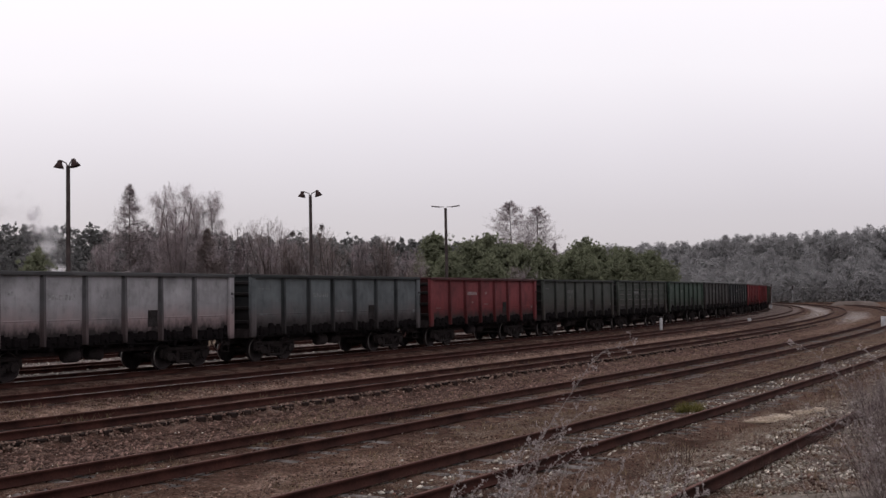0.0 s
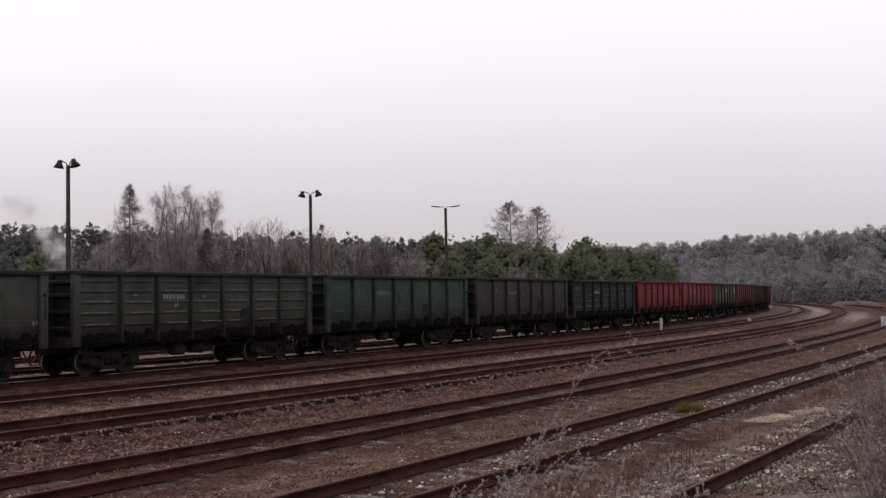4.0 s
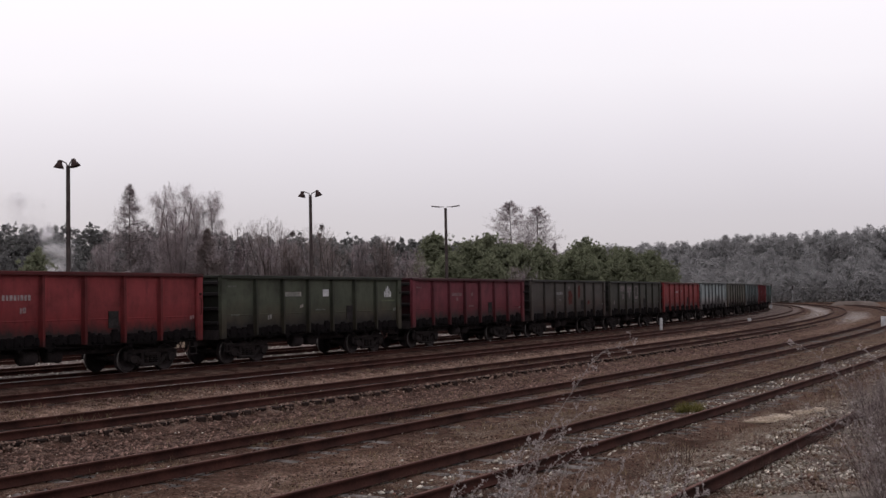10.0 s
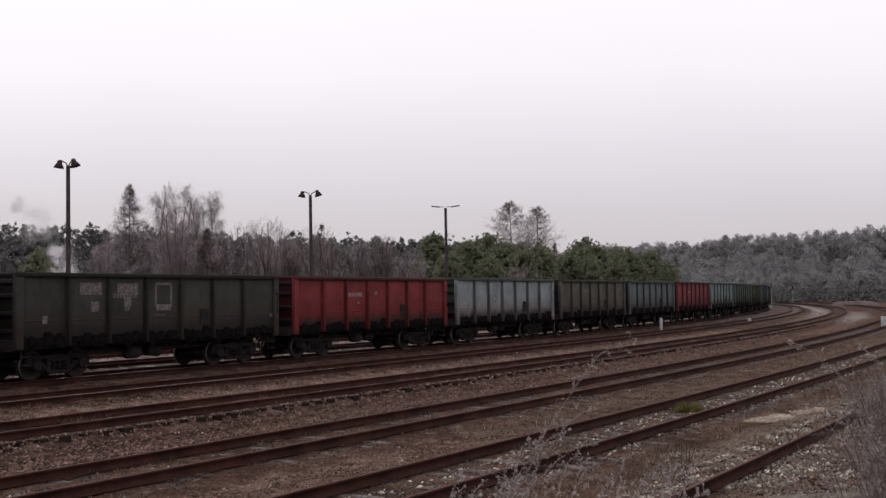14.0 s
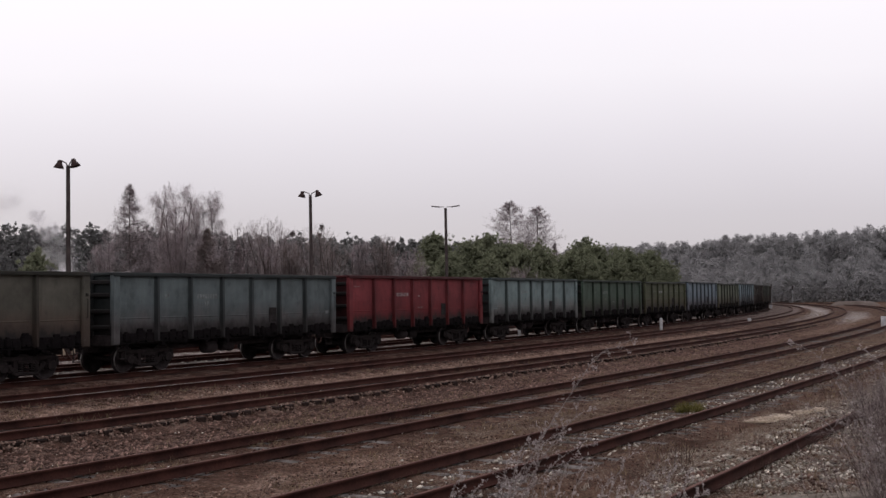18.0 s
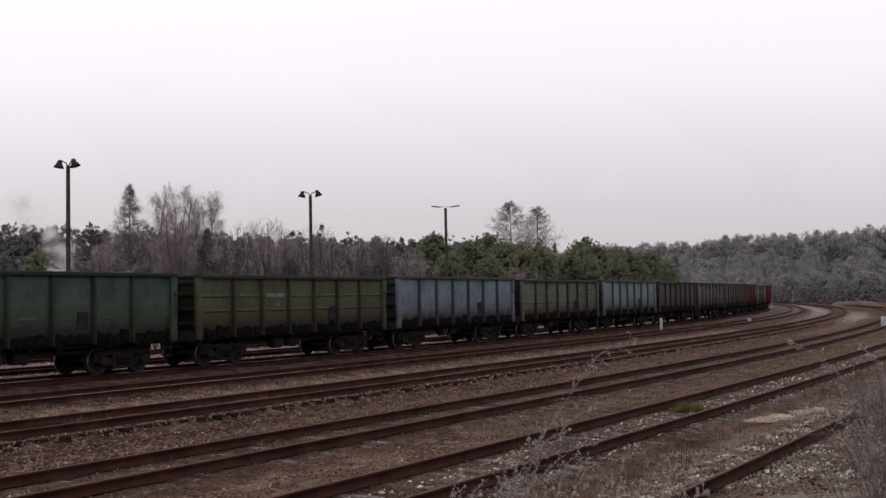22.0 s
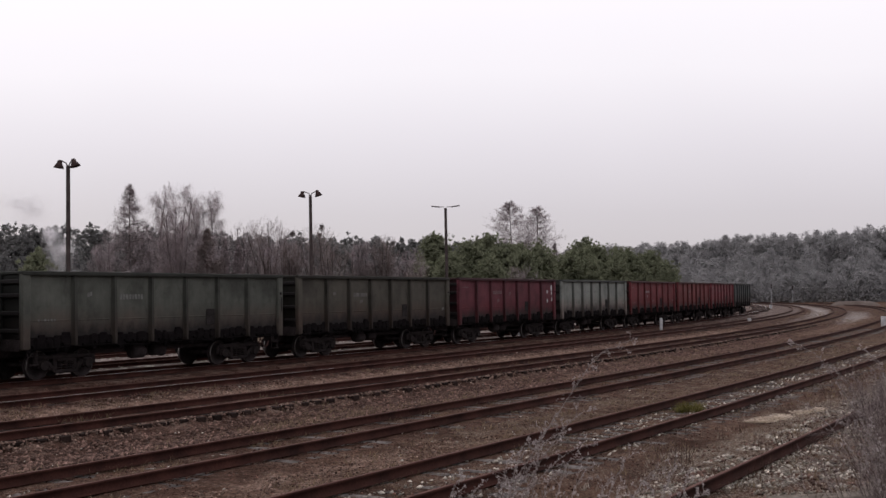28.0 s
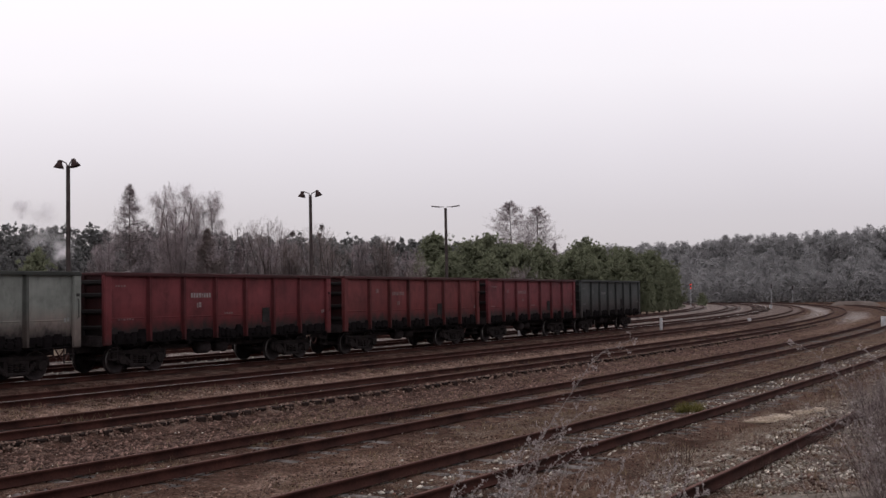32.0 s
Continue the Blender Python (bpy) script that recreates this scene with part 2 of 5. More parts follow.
def part(name, bm, material, parent, label=""):
    """One mesh object under a thing or a part, from a bmesh or a mesh."""
    if isinstance(bm, bmesh.types.BMesh):
        me = bpy.data.meshes.new(name)
        bm.to_mesh(me)
        bm.free()
    else:
        me = bm
    return link(name, me, parent, material, label)


def fast(name, verts, faces, material=None, smooth=False):
    """A mesh from arrays; faces is an (n, k) array of equal polygons."""
    verts, faces = np.asarray(verts, np.float32), np.asarray(faces, np.int32)
    me = bpy.data.meshes.new(name)
    me.vertices.add(len(verts))
    me.vertices.foreach_set("co", verts.ravel())
    n, k = faces.shape
    me.loops.add(n * k)
    me.loops.foreach_set("vertex_index", faces.ravel())
    me.polygons.add(n)
    me.polygons.foreach_set("loop_start", np.arange(0, n * k, k, dtype=np.int32))
    if smooth:
        me.polygons.foreach_set("use_smooth", np.ones(n, bool))
    me.update(calc_edges=True)
    if material:
        me.materials.append(material)
    return me


def cbox(bm, lo, hi, c=0.01):
    """A box with chamfered edges, added to bm."""
    lo, hi = Vector(lo), Vector(hi)
    c = min(c, *(0.45 * (hi[i] - lo[i]) for i in range(3)))
    vs = []
    for sx in (0, 1):
        for sy in (0, 1):
            for sz in (0, 1):
                s = (sx, sy, sz)
                for keep in range(3):
                    p = [hi[i] if s[i] else lo[i] for i in range(3)]
                    for i in range(3):
                        if i != keep:
                            p[i] += -c if s[i] else c
                    vs.append(bm.verts.new(p))
    bmesh.ops.convex_hull(bm, input=vs)


def bar(bm, a, b, w, h, c=0.006, up=(0, 0, 1)):
    """A chamfered beam from a to b."""
    a, b = Vector(a), Vector(b)
    d = (b - a).normalized()
    u = Vector(up)
    if abs(d.dot(u)) > 0.98:
        u = Vector((0, 1, 0))
    side = d.cross(u).normalized()
    u = side.cross(d).normalized()
    tmp = bmesh.new()
    cbox(tmp, (0, -w / 2, -h / 2), ((b - a).length, w / 2, h / 2), c)
    m = Matrix.Translation(a) @ Matrix((d, side, u)).transposed().to_4x4()
    bmesh.ops.transform(tmp, matrix=m, verts=tmp.verts)
    merge(bm, tmp)


def merge(bm, other):
    me = bpy.data.meshes.new("tmp")
    other.to_mesh(me)
    other.free()
    bm.from_mesh(me)
    bpy.data.meshes.remove(me)


def lathe(bm, profile, axis="Z", at=(0, 0, 0), seg=20, smooth=True):
    """Turns a profile of (radius, height) about an axis."""
    rings = []
    for r, h in profile:
        ring = []
        for i in range(seg):
            a = 2 * math.pi * i / seg
            x, y = r * math.cos(a), r * math.sin(a)
            p = {"Z": (x, y, h), "Y": (x, h, y), "X": (h, x, y)}[axis]
            ring.append(bm.verts.new(Vector(p) + Vector(at)))
        rings.append(ring)
    for r0, r1 in zip(rings, rings[1:]):
        for i in range(seg):
            f = bm.faces.new((r0[i], r0[(i + 1) % seg], r1[(i + 1) % seg], r1[i]))
            f.smooth = smooth
    bm.faces.new(rings[0][::-1])
    bm.faces.new(rings[-1])
    return bm


def tube(bm, pts, r, seg=6):
    """A round bar along points, radius one number or one a point."""
    pts = [Vector(p) for p in pts]
    rr = r if isinstance(r, (list, tuple)) else [r] * len(pts)
    rings = []
    for i, p in enumerate(pts):
        d = (pts[min(i + 1, len(pts) - 1)] - pts[max(i - 1, 0)]).normalized()
        u = d.orthogonal().normalized() if i == 0 else (u - d * u.dot(d)).normalized()
        v = d.cross(u)
        rings.append([bm.verts.new(p + rr[i] * (math.cos(2 * math.pi * k / seg) * u + math.sin(2 * math.pi * k / seg) * v)) for k in range(seg)])
    for r0, r1 in zip(rings, rings[1:]):
        for k in range(seg):
            bm.faces.new((r0[k], r0[(k + 1) % seg], r1[(k + 1) % seg], r1[k])).smooth = True
    bm.faces.new(rings[0][::-1])
    bm.faces.new(rings[-1])


def fix(bm):
    bmesh.ops.recalc_face_normals(bm, faces=bm.faces)
    return bm


# ---- the line of the railway: distance along the train's track and offset to its camera side ----
ST = np.arange(-120.0, 620.0, 0.5)
KAP = np.interp(ST, [0, 30, 60, 90, 120, 150, 180], [0.00051, 0.00133, 0.00171, 0.00154, 0.00182, 0.00196, 0.00196])
KAP[ST < 0] = 0.0
HEAD = -np.concatenate([[0], np.cumsum((KAP[1:] + KAP[:-1]) / 2 * 0.5)])
HEAD += 0.53963 - np.interp(0, ST, HEAD)
AX = np.concatenate([[0], np.cumsum((np.sin(HEAD[1:]) + np.sin(HEAD[:-1])) / 2 * 0.5)])
AY = np.concatenate([[0], np.cumsum((np.cos(HEAD[1:]) + np.cos(HEAD[:-1])) / 2 * 0.5)])
AX += -17.6494 - np.interp(0, ST, AX)
AY += 31.07 - np.interp(0, ST, AY)


def on_line(s, off=0.0):
    """The place at s metres along the line, off metres to its camera side, and the heading there."""
    h = np.interp(s, ST, HEAD)
    return np.interp(s, ST, AX) + off * np.cos(h), np.interp(s, ST, AY) - off * np.sin(h), h


def line_coords(x, y):
    """Distance along the line and offset from it, for arrays of places."""
    x, y = np.asarray(x, float), np.asarray(y, float)
    best = np.empty(len(x), int)
    for i in range(0, len(x), 4000):
        d = (x[i:i + 4000, None] - AX[None, ::2]) ** 2 + (y[i:i + 4000, None] - AY[None, ::2]) ** 2
        best[i:i + 4000] = d.argmin(1) * 2
    off = (x - AX[best]) * np.cos(HEAD[best]) - (y - AY[best]) * np.sin(HEAD[best])
    return ST[best], off


TRACKS = {  # centre offset, first and last metre, top of rails bright?, bed
    "outer_far_track": (-10.4, -60, 330, 1, 1.0),
    "far_track": (-4.65, -60, 330, 1, 1.0),
    "main_track": (0.0, -60, 560, 2, 1.0),
    "second_track": (5.55, -60, 330, 2, 1.0),
    "third_track": (11.1, -60, 300, 1, 1.0),
    "fourth_track": (17.5, -60, 240, 1, 0.5),
    "fifth_track": (22.17, -60, 180, 1, 0.35),
    "overgrown_track": (26.75, -7, 120, 1, 0.2),
}


def height_at(x, y, s, off):
    """Ground height under the rails' level."""
    z = np.full(len(x), -0.42)
    for o, s0, s1, _, bed in TRACKS.values():
        d = np.abs(off - o)
        on = (s > s0 - 1) & (s < s1)
        top = -0.175 - 0.05 * (1 - bed)
        z = np.where(on, np.maximum(z, np.interp(d, [1.26, 1.42, 3.0], [top, -0.33, -0.44]) if 11 < o < 12 else np.interp(d, [1.55, 2.6], [top, -0.42])), z)
    z = np.maximum(z, np.interp(off, [13.6, 15.4], [-0.42, -0.24]))
    # the low bank on which the camera stands
    r = np.hypot(x, y + 1)
    t = np.clip((13.0 - r) / 10.0, 0, 1)
    z += 1.25 * t * t * (3 - 2 * t)
    # fields fall away a little behind, woods rise to the right
    z -= 0.35 * np.clip((-off - 14) / 6, 0, 1)
    return z


def axis_values(core0, core1, step, far, mid):
    a = list(np.arange(core0, core1 + step, step))
    w = step
    while a[-1] < far:
        w *= 1.035 if a[-1] < mid else 1.35
        a.append(a[-1] + w)
    w = step
    while a[0] > -far:
        w *= 1.35
        a.insert(0, a[0] - w)
    return np.array(a)


gx, gy = axis_values(-30, 60, 0.5, 3500, 100), axis_values(2, 100, 0.5, 3500, 250)
GX, GY = np.meshgrid(gx, gy)
fx, fy = GX.ravel(), GY.ravel()
gs, go = line_coords(fx, fy)
gz = height_at(fx, fy, gs, go)
rng = np.random.default_rng(5)
near = (np.hypot(fx, fy) < 160)
gz += np.where(near, rng.normal(0, 0.012, len(fx)), 0)
nx, ny = len(gx), len(gy)
idx = np.arange(nx * ny).reshape(ny, nx)
quads = np.stack([idx[:-1, :-1], idx[:-1, 1:], idx[1:, 1:], idx[1:, :-1]], -1).reshape(-1, 4)
me = fast("ground", np.stack([fx, fy, gz], -1), quads, GROUND, True)
bedv = np.zeros(len(fx))
for o, s0, s1, _, bed in TRACKS.values():
    bedv = np.maximum(bedv, np.where((gs > s0) & (gs < s1), bed * np.clip((3.4 - np.abs(go - o)) / 1.2, 0, 1), 0))
bedv = np.where((go > -14) & (go < 16), np.maximum(bedv, 0.8), bedv)


def strip(o0, o1, s0, s1, soft_o=0.4, soft_s=4.0):
    """1 inside a stretch along the line, falling off at its edges."""
    a = np.clip(np.minimum(go - o0, o1 - go) / soft_o + 0.5, 0, 1)
    return a * np.clip(np.minimum(gs - s0, s1 - gs) / soft_s + 0.5, 0, 1)


# Ground pales along the line: frost, with distance haze put into the tone.
far_pale = np.clip((gs - 35) / 80, 0, 1) * (go < 6)
ZONES = {
    "bed": bedv,
    "tan": np.maximum(0.75 * strip(7.3, 9.4, -80, 70), np.maximum(0.5 * strip(19.3, 21.2, -9, 1, 0.5), 0.45 * strip(13.0, 15.6, 20, 120, 1.0))),
    "turf": np.maximum(0.4 * strip(18.9, 21.2, 0, 120), np.maximum(0.5 * strip(24.2, 25.8, 0, 120), np.maximum(0.8 * strip(27.7, 90, -200, 90), 0.7 * (go < -14)))),
    "pale": np.maximum(0.55 * strip(-14, -2.2, -80, 320, 1.0), np.maximum(0.8 * strip(7.4, 9.8, 100, 300, 1.2, 60), np.maximum(0.75 * strip(12.1, 14.6, 92, 150, 1.6, 30), np.maximum(0.40 * far_pale * (go > -15), 0.35 * strip(23.9, 24.4, 6.9, 9.0, 0.3, 1.0))))),
    "rime": np.maximum(0.18 + 0 * go, np.maximum(0.26 * strip(21.0, 24.0, -20, 60), np.maximum(0.62 * strip(24.4, 26.4, -2, 40), 1.0 * strip(26.0, 40, -30, 40)))),
}
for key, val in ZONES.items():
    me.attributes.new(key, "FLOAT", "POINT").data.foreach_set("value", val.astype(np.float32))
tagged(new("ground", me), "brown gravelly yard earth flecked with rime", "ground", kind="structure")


def ground_z(x, y):
    x, y = np.atleast_1d(x), np.atleast_1d(y)
    s, o = line_coords(x, y)
    return height_at(x, y, s, o)


# ---- tracks ----
RAIL_PROFILE = [(-0.066, -0.172), (0.066, -0.172), (0.066, -0.160), (0.012, -0.140), (0.010, -0.050), (0.036, -0.036),
                (0.036, -0.006), (0.028, 0.0), (-0.028, 0.0), (-0.036, -0.006), (-0.036, -0.036), (-0.010, -0.050), (-0.012, -0.140), (-0.066, -0.160)]


def rail_mesh(off, s0, s1, top):
    s = np.arange(s0, s1 + 0.1, 2.0)
    x, y, h = on_line(s, off)
    n, k = len(s), len(RAIL_PROFILE)
    pr = np.array(RAIL_PROFILE)
    v = np.empty((n, k, 3))
    v[:, :, 0] = x[:, None] + pr[None, :, 0] * np.cos(h)[:, None]
    v[:, :, 1] = y[:, None] - pr[None, :, 0] * np.sin(h)[:, None]
    v[:, :, 2] = pr[None, :, 1]
    i = np.arange(n * k).reshape(n, k)
    f = np.stack([i[:-1], np.roll(i[:-1], -1, 1), np.roll(i[1:], -1, 1), i[1:]], -1)
    me = fast("rail", v.reshape(-1, 3), f.reshape(-1, 4), RUST)
    me.materials.append((RUST, WORN, SHINE)[top])
    m = np.zeros((n - 1, k), np.int32)
    m[:, 7] = 1
    if off > 3:  # past 14 m the head takes the worn material
        m[s[:-1] > 14, 7] = 2
        me.materials.append(WORN)
    me.polygons.foreach_set("material_index", m.ravel())
    return me


def sleeper_mesh(material):
    bm = bmesh.new()
    cbox(bm, (-1.36, -0.13, -0.17), (1.36, 0.13, 0.0), 0.015)
    me = bpy.data.meshes.new("sleeper")
    bm.to_mesh(me)
    bm.free()
    me.materials.append(material)
    return me


def box_arrays(m, lo, hi):
    c = np.array([(x, y, z) for x in (lo[0], hi[0]) for y in (lo[1], hi[1]) for z in (lo[2], hi[2])])
    return c @ np.array(m.to_3x3()).T + np.array(m.translation)


BOX_FACES = np.array([(0, 1, 3, 2), (4, 6, 7, 5), (0, 4, 5, 1), (2, 3, 7, 6), (0, 2, 6, 4), (1, 5, 7, 3)])


def build_track(name, off, s0, s1, top, bed, label, near0, near1, frosty):
    root = tagged(new(name), label, "railway track", kind="structure")
    part("rail", rail_mesh(off - 0.795, s0, s1, min(top, 1)), None, root)
    part("rail", rail_mesh(off + 0.795, s0 + (9.5 if bed == 0.2 else 0), s1, top), None, root)  # the overgrown one starts under the brush
    r = random.Random(len(name) * 7 + int(off * 10))
    me = sleeper_mesh(FROSTED if frosty else SLEEPER)
    rest = []
    s = s0 + 0.3
    while s < s1 - 0.3:
        x, y, h = on_line(s, off + r.uniform(-0.06, 0.06))
        m = Matrix.Translation((x, y, (-0.168 if bed == 1.0 else -0.186 - 0.022 * (1 - bed) - (0.045 if bed == 0.2 else 0)) + r.uniform(-0.010, 0.004))) @ Euler((0, 0, -h + r.uniform(-0.03, 0.03))).to_matrix().to_4x4()
        if near0 <= s < near1:
            ob = link("sleeper", me, root)
            ob.matrix_local = m
        elif -30 < s < (200 if off < 5 else 62):
            rest.append(box_arrays(m, (-1.36, -0.13, -0.17), (1.36, 0.13, 0)))
        s += 0.56
    if rest:
        v = np.concatenate(rest)
        f = (np.arange(len(rest))[:, None, None] * 8 + BOX_FACES[None]).reshape(-1, 4)
        ob = part("sleepers", fast("sleepers", v, f, FROSTED if frosty else SLEEPER), None, root)
        ob["kind"] = "stuff"
    return root


# ---- the train: empty steel coal wagons on two bogies ----
HALF, BAY, WIDE = 6.475, 1.73, 2.15
EDGES = [-HALF] + [-HALF + WIDE + k * BAY for k in range(6)] + [HALF]


def side_panel_mesh(ribbed, width):
    """One bay of the side: sheet with a weld seam, or with pressed ridges."""
    x0, x1 = 0.0, width
    if ribbed:
        zs, ys = [1.40], [0.0]
        for z in ((2.10, 2.66) if ribbed == 2 else (1.72, 2.10, 2.48, 2.86, 3.20)):
            zs += [z - 0.06, z - 0.02, z + 0.02, z + 0.06]
            ys += [0.0, -0.035, -0.035, 0.0]
        zs.append(3.44)
        ys.append(0.0)
    else:
        zs = [1.40, 1.90, 1.915, 1.935, 1.95, 2.4, 2.9, 3.44]
        ys = [0.0, 0.0, -0.014, -0.014, 0.0, -0.02, -0.015, 0.0]
    cols = [(x0 + 0.0, 0.0), (x0 + 0.16, 0.0), (x0 + 0.26, 1.0), (x1 - 0.26, 1.0), (x1 - 0.16, 0.0), (x1, 0.0)]
    bm = bmesh.new()
    grid = [[bm.verts.new((x, y * k, z)) for x, k in cols] for z, y in zip(zs, ys)]
    for a, b in zip(grid, grid[1:]):
        for i in range(len(cols) - 1):
            bm.faces.new((a[i], a[i + 1], b[i + 1], b[i]))
    ext = bmesh.ops.extrude_face_region(bm, geom=bm.faces[:])
    bmesh.ops.translate(bm, vec=(0, 0.03, 0), verts=[v for v in ext["geom"] if isinstance(v, bmesh.types.BMVert)])
    return keep(fix(bm), "side_panel", PAINT)


def keep(bm, name, material):
    me = bpy.data.meshes.new(name)
    bm.to_mesh(me)
    bm.free()
    me.materials.append(material)
    return me


def rib_mesh():
    """Hat-shaped upright, deeper at its foot."""
    bm = bmesh.new()
    rows = [(1.10, 0.075, 0.13), (1.42, 0.085, 0.13), (2.2, 0.085, 0.115), (3.44, 0.08, 0.10)]
    ring = []
    for z, w, d in rows:
        ring.append([bm.verts.new(p) for p in ((-w - 0.03, 0.02, z), (-w - 0.03, -0.012, z), (-w, -0.012, z), (-w + 0.035, -d, z), (w - 0.035, -d, z), (w, -0.012, z), (w + 0.03, -0.012, z), (w + 0.03, 0.02, z))])
    for a, b in zip(ring, ring[1:]):
        for i in range(8):
            bm.faces.new((a[i], a[(i + 1) % 8], b[(i + 1) % 8], b[i]))
    bm.faces.new(ring[0])
    bm.faces.new(ring[-1])
    return keep(fix(bm), "rib", POST_PAINT)


def corner_post_mesh():
    bm = bmesh.new()
    cbox(bm, (0.0, -0.10, 1.02), (0.34, 0.03, 3.44), 0.03)
    cbox(bm, (0.02, -0.115, 1.06), (0.10, -0.05, 3.38), 0.012)
    return keep(fix(bm), "corner_post", POST_PAINT)


def top_rail_mesh():
    """The rolled rim round the open top."""
    bm = bmesh.new()
    for y in (-1.60, 1.42):
        cbox(bm, (-HALF, y, 3.425), (HALF, y + 0.18, 3.55), 0.03)
    for y in (-1.615, 1.585):
        cbox(bm, (-HALF, y, 3.415), (HALF, y + 0.03, 3.48), 0.008)
    for x in (-HALF + 0.002, HALF - 0.14):
        cbox(bm, (x, -1.42, 3.425), (x + 0.138, 1.42, 3.545), 0.03)
    return keep(fix(bm), "top_rail", PAINT)


def end_wall_mesh():
    """End wall with lying ribs; faces -x."""
    bm = bmesh.new()
    cbox(bm, (0.06, -1.46, 1.30), (0.10, 1.46, 3.44), 0.01)
    return keep(fix(bm), "end_wall", PAINT)


def end_rib_mesh(lying):
    bm = bmesh.new()
    if lying:
        cbox(bm, (-0.03, -1.44, 0.0), (0.058, 1.44, 0.15), 0.03)
    else:
        cbox(bm, (-0.01, -0.06, 1.30), (0.058, 0.06, 3.42), 0.02)
    return keep(fix(bm), "end_rib", PAINT)


def hatch_gear_mesh(seed, width):
    """Hatch edges, hinges and locks under one bay, all at odds with one another."""
    r = random.Random(seed)
    bm = bmesh.new()
    cbox(bm, (0.05, -0.02, 1.10), (width - 0.05, 0.30, 1.42), 0.04)
    x = 0.07
    while x < width - 0.22:
        w = min(r.uniform(0.24, 0.52), width - 0.08 - x)
        y, z = r.uniform(-0.10, -0.05), r.uniform(1.33, 1.50)
        cbox(bm, (x, y, r.uniform(0.98, 1.10)), (x + w, 0.04, z), 0.05)
        cbox(bm, (x + r.uniform(0.05, 0.4) * w, y + 0.01, z - 0.1), (x + r.uniform(0.6, 0.95) * w, 0.03, z + r.uniform(0.0, 0.09)), 0.025)
        if r.random() < 0.35:
            cbox(bm, (x + 0.3 * w, y - 0.02, r.uniform(0.86, 0.94)), (x + 0.7 * w, 0.0, 1.1), 0.03)
        x += w + r.uniform(-0.06, 0.03)
    for k in (0.22, 0.5, 0.78):
        lathe(bm, [(0.045, -0.15), (0.06, -0.13), (0.06, 0.0)], "Y", (width * k + r.uniform(-0.1, 0.1), 0, r.uniform(1.05, 1.2)), 8)
    bar(bm, (0.12, -0.06, r.uniform(1.0, 1.08)), (width - 0.12, -0.06, r.uniform(1.0, 1.08)), 0.06, 0.05, 0.02)
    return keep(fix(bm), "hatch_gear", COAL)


def underframe_mesh():
    bm = bmesh.new()
    cbox(bm, (-6.5, -0.24, 0.74), (6.5, 0.24, 1.34), 0.02)
    return keep(fix(bm), "centre_sill", SOOT)


def cross_beam_mesh(w, z0, z1):
    bm = bmesh.new()
    cbox(bm, (-w, -1.42, z0), (w, 1.42, z1), 0.02)
    return keep(fix(bm), "cross_beam", SOOT)


def floor_mesh():
    bm = bmesh.new()
    cbox(bm, (-6.36, -1.43, 1.345), (6.36, 1.43, 1.385), 0.005)
    return keep(fix(bm), "floor", SOOT)


def far_side_mesh():
    bm = bmesh.new()
    cbox(bm, (-HALF, 1.44, 1.30), (HALF, 1.475, 3.44), 0.008)
    for x in EDGES[1:-1]:
        cbox(bm, (x - 0.08, 1.47, 1.10), (x + 0.08, 1.58, 3.44), 0.02)
    for x in (-HALF, HALF - 0.34):
        cbox(bm, (x, 1.472, 1.02), (x + 0.34, 1.58, 3.435), 0.02)
    return keep(fix(bm), "far_side", PAINT)


def side_frame_mesh():
    """Cast bogie side: top chord, sloping members, spring nest, axle boxes."""
    bm = bmesh.new()
    bar(bm, (-1.18, 0, 0.74), (1.18, 0, 0.74), 0.18, 0.15, 0.03)
    for k in (-1, 1):
        bar(bm, (k * 1.20, 0, 0.76), (k * 1.22, 0, 0.44), 0.17, 0.13, 0.03)
        bar(bm, (k * 0.62, 0, 0.56), (k * 0.62, 0, 0.30), 0.16, 0.12, 0.02)
        bar(bm, (k * 0.72, 0, 0.58), (k * 0.42, 0, 0.26), 0.17, 0.14, 0.03)
        bar(bm, (k * 0.40, 0, 0.70), (k * 0.40, 0, 0.26), 0.17, 0.12, 0.02)
        cbox(bm, (k * 0.925 - 0.20, -0.12, 0.34), (k * 0.925 + 0.20, 0.10, 0.66), 0.05)
        lathe(bm, [(0.15, -0.17), (0.17, -0.15), (0.17, -0.10)], "Y", (k * 0.925, 0, 0.475), 14)
    bar(bm, (-0.46, 0, 0.25), (0.46, 0, 0.25), 0.24, 0.12, 0.03)
    for k in (-0.24, -0.02, 0.20):
        for z in (0.34, 0.41, 0.48, 0.55):
            lathe(bm, [(0.085, z), (0.10, z + 0.02), (0.085, z + 0.045)], "Z", (k + 0.02, -0.03, 0), 10)
    cbox(bm, (-0.36, -0.10, 0.585), (0.36, 0.10, 0.68), 0.02)
    return keep(fix(bm), "side_frame", IRON)


def bolster_mesh():
    bm = bmesh.new()
    cbox(bm, (-0.22, -0.95, 0.60), (0.22, 0.95, 0.86), 0.04)
    lathe(bm, [(0.26, 0.85), (0.24, 0.99)], "Z", (0, 0, 0), 16)
    for k in (-1, 1):
        cbox(bm, (k * 0.42 - 0.05, -0.85, 0.30), (k * 0.42 + 0.05, 0.85, 0.42), 0.02)
        for y in (-0.79, 0.79):
            cbox(bm, (k * 0.40 - 0.04, y - 0.06, 0.30), (k * 0.40 + 0.05, y + 0.06, 0.62), 0.02)
    return keep(fix(bm), "bolster", SOOT)


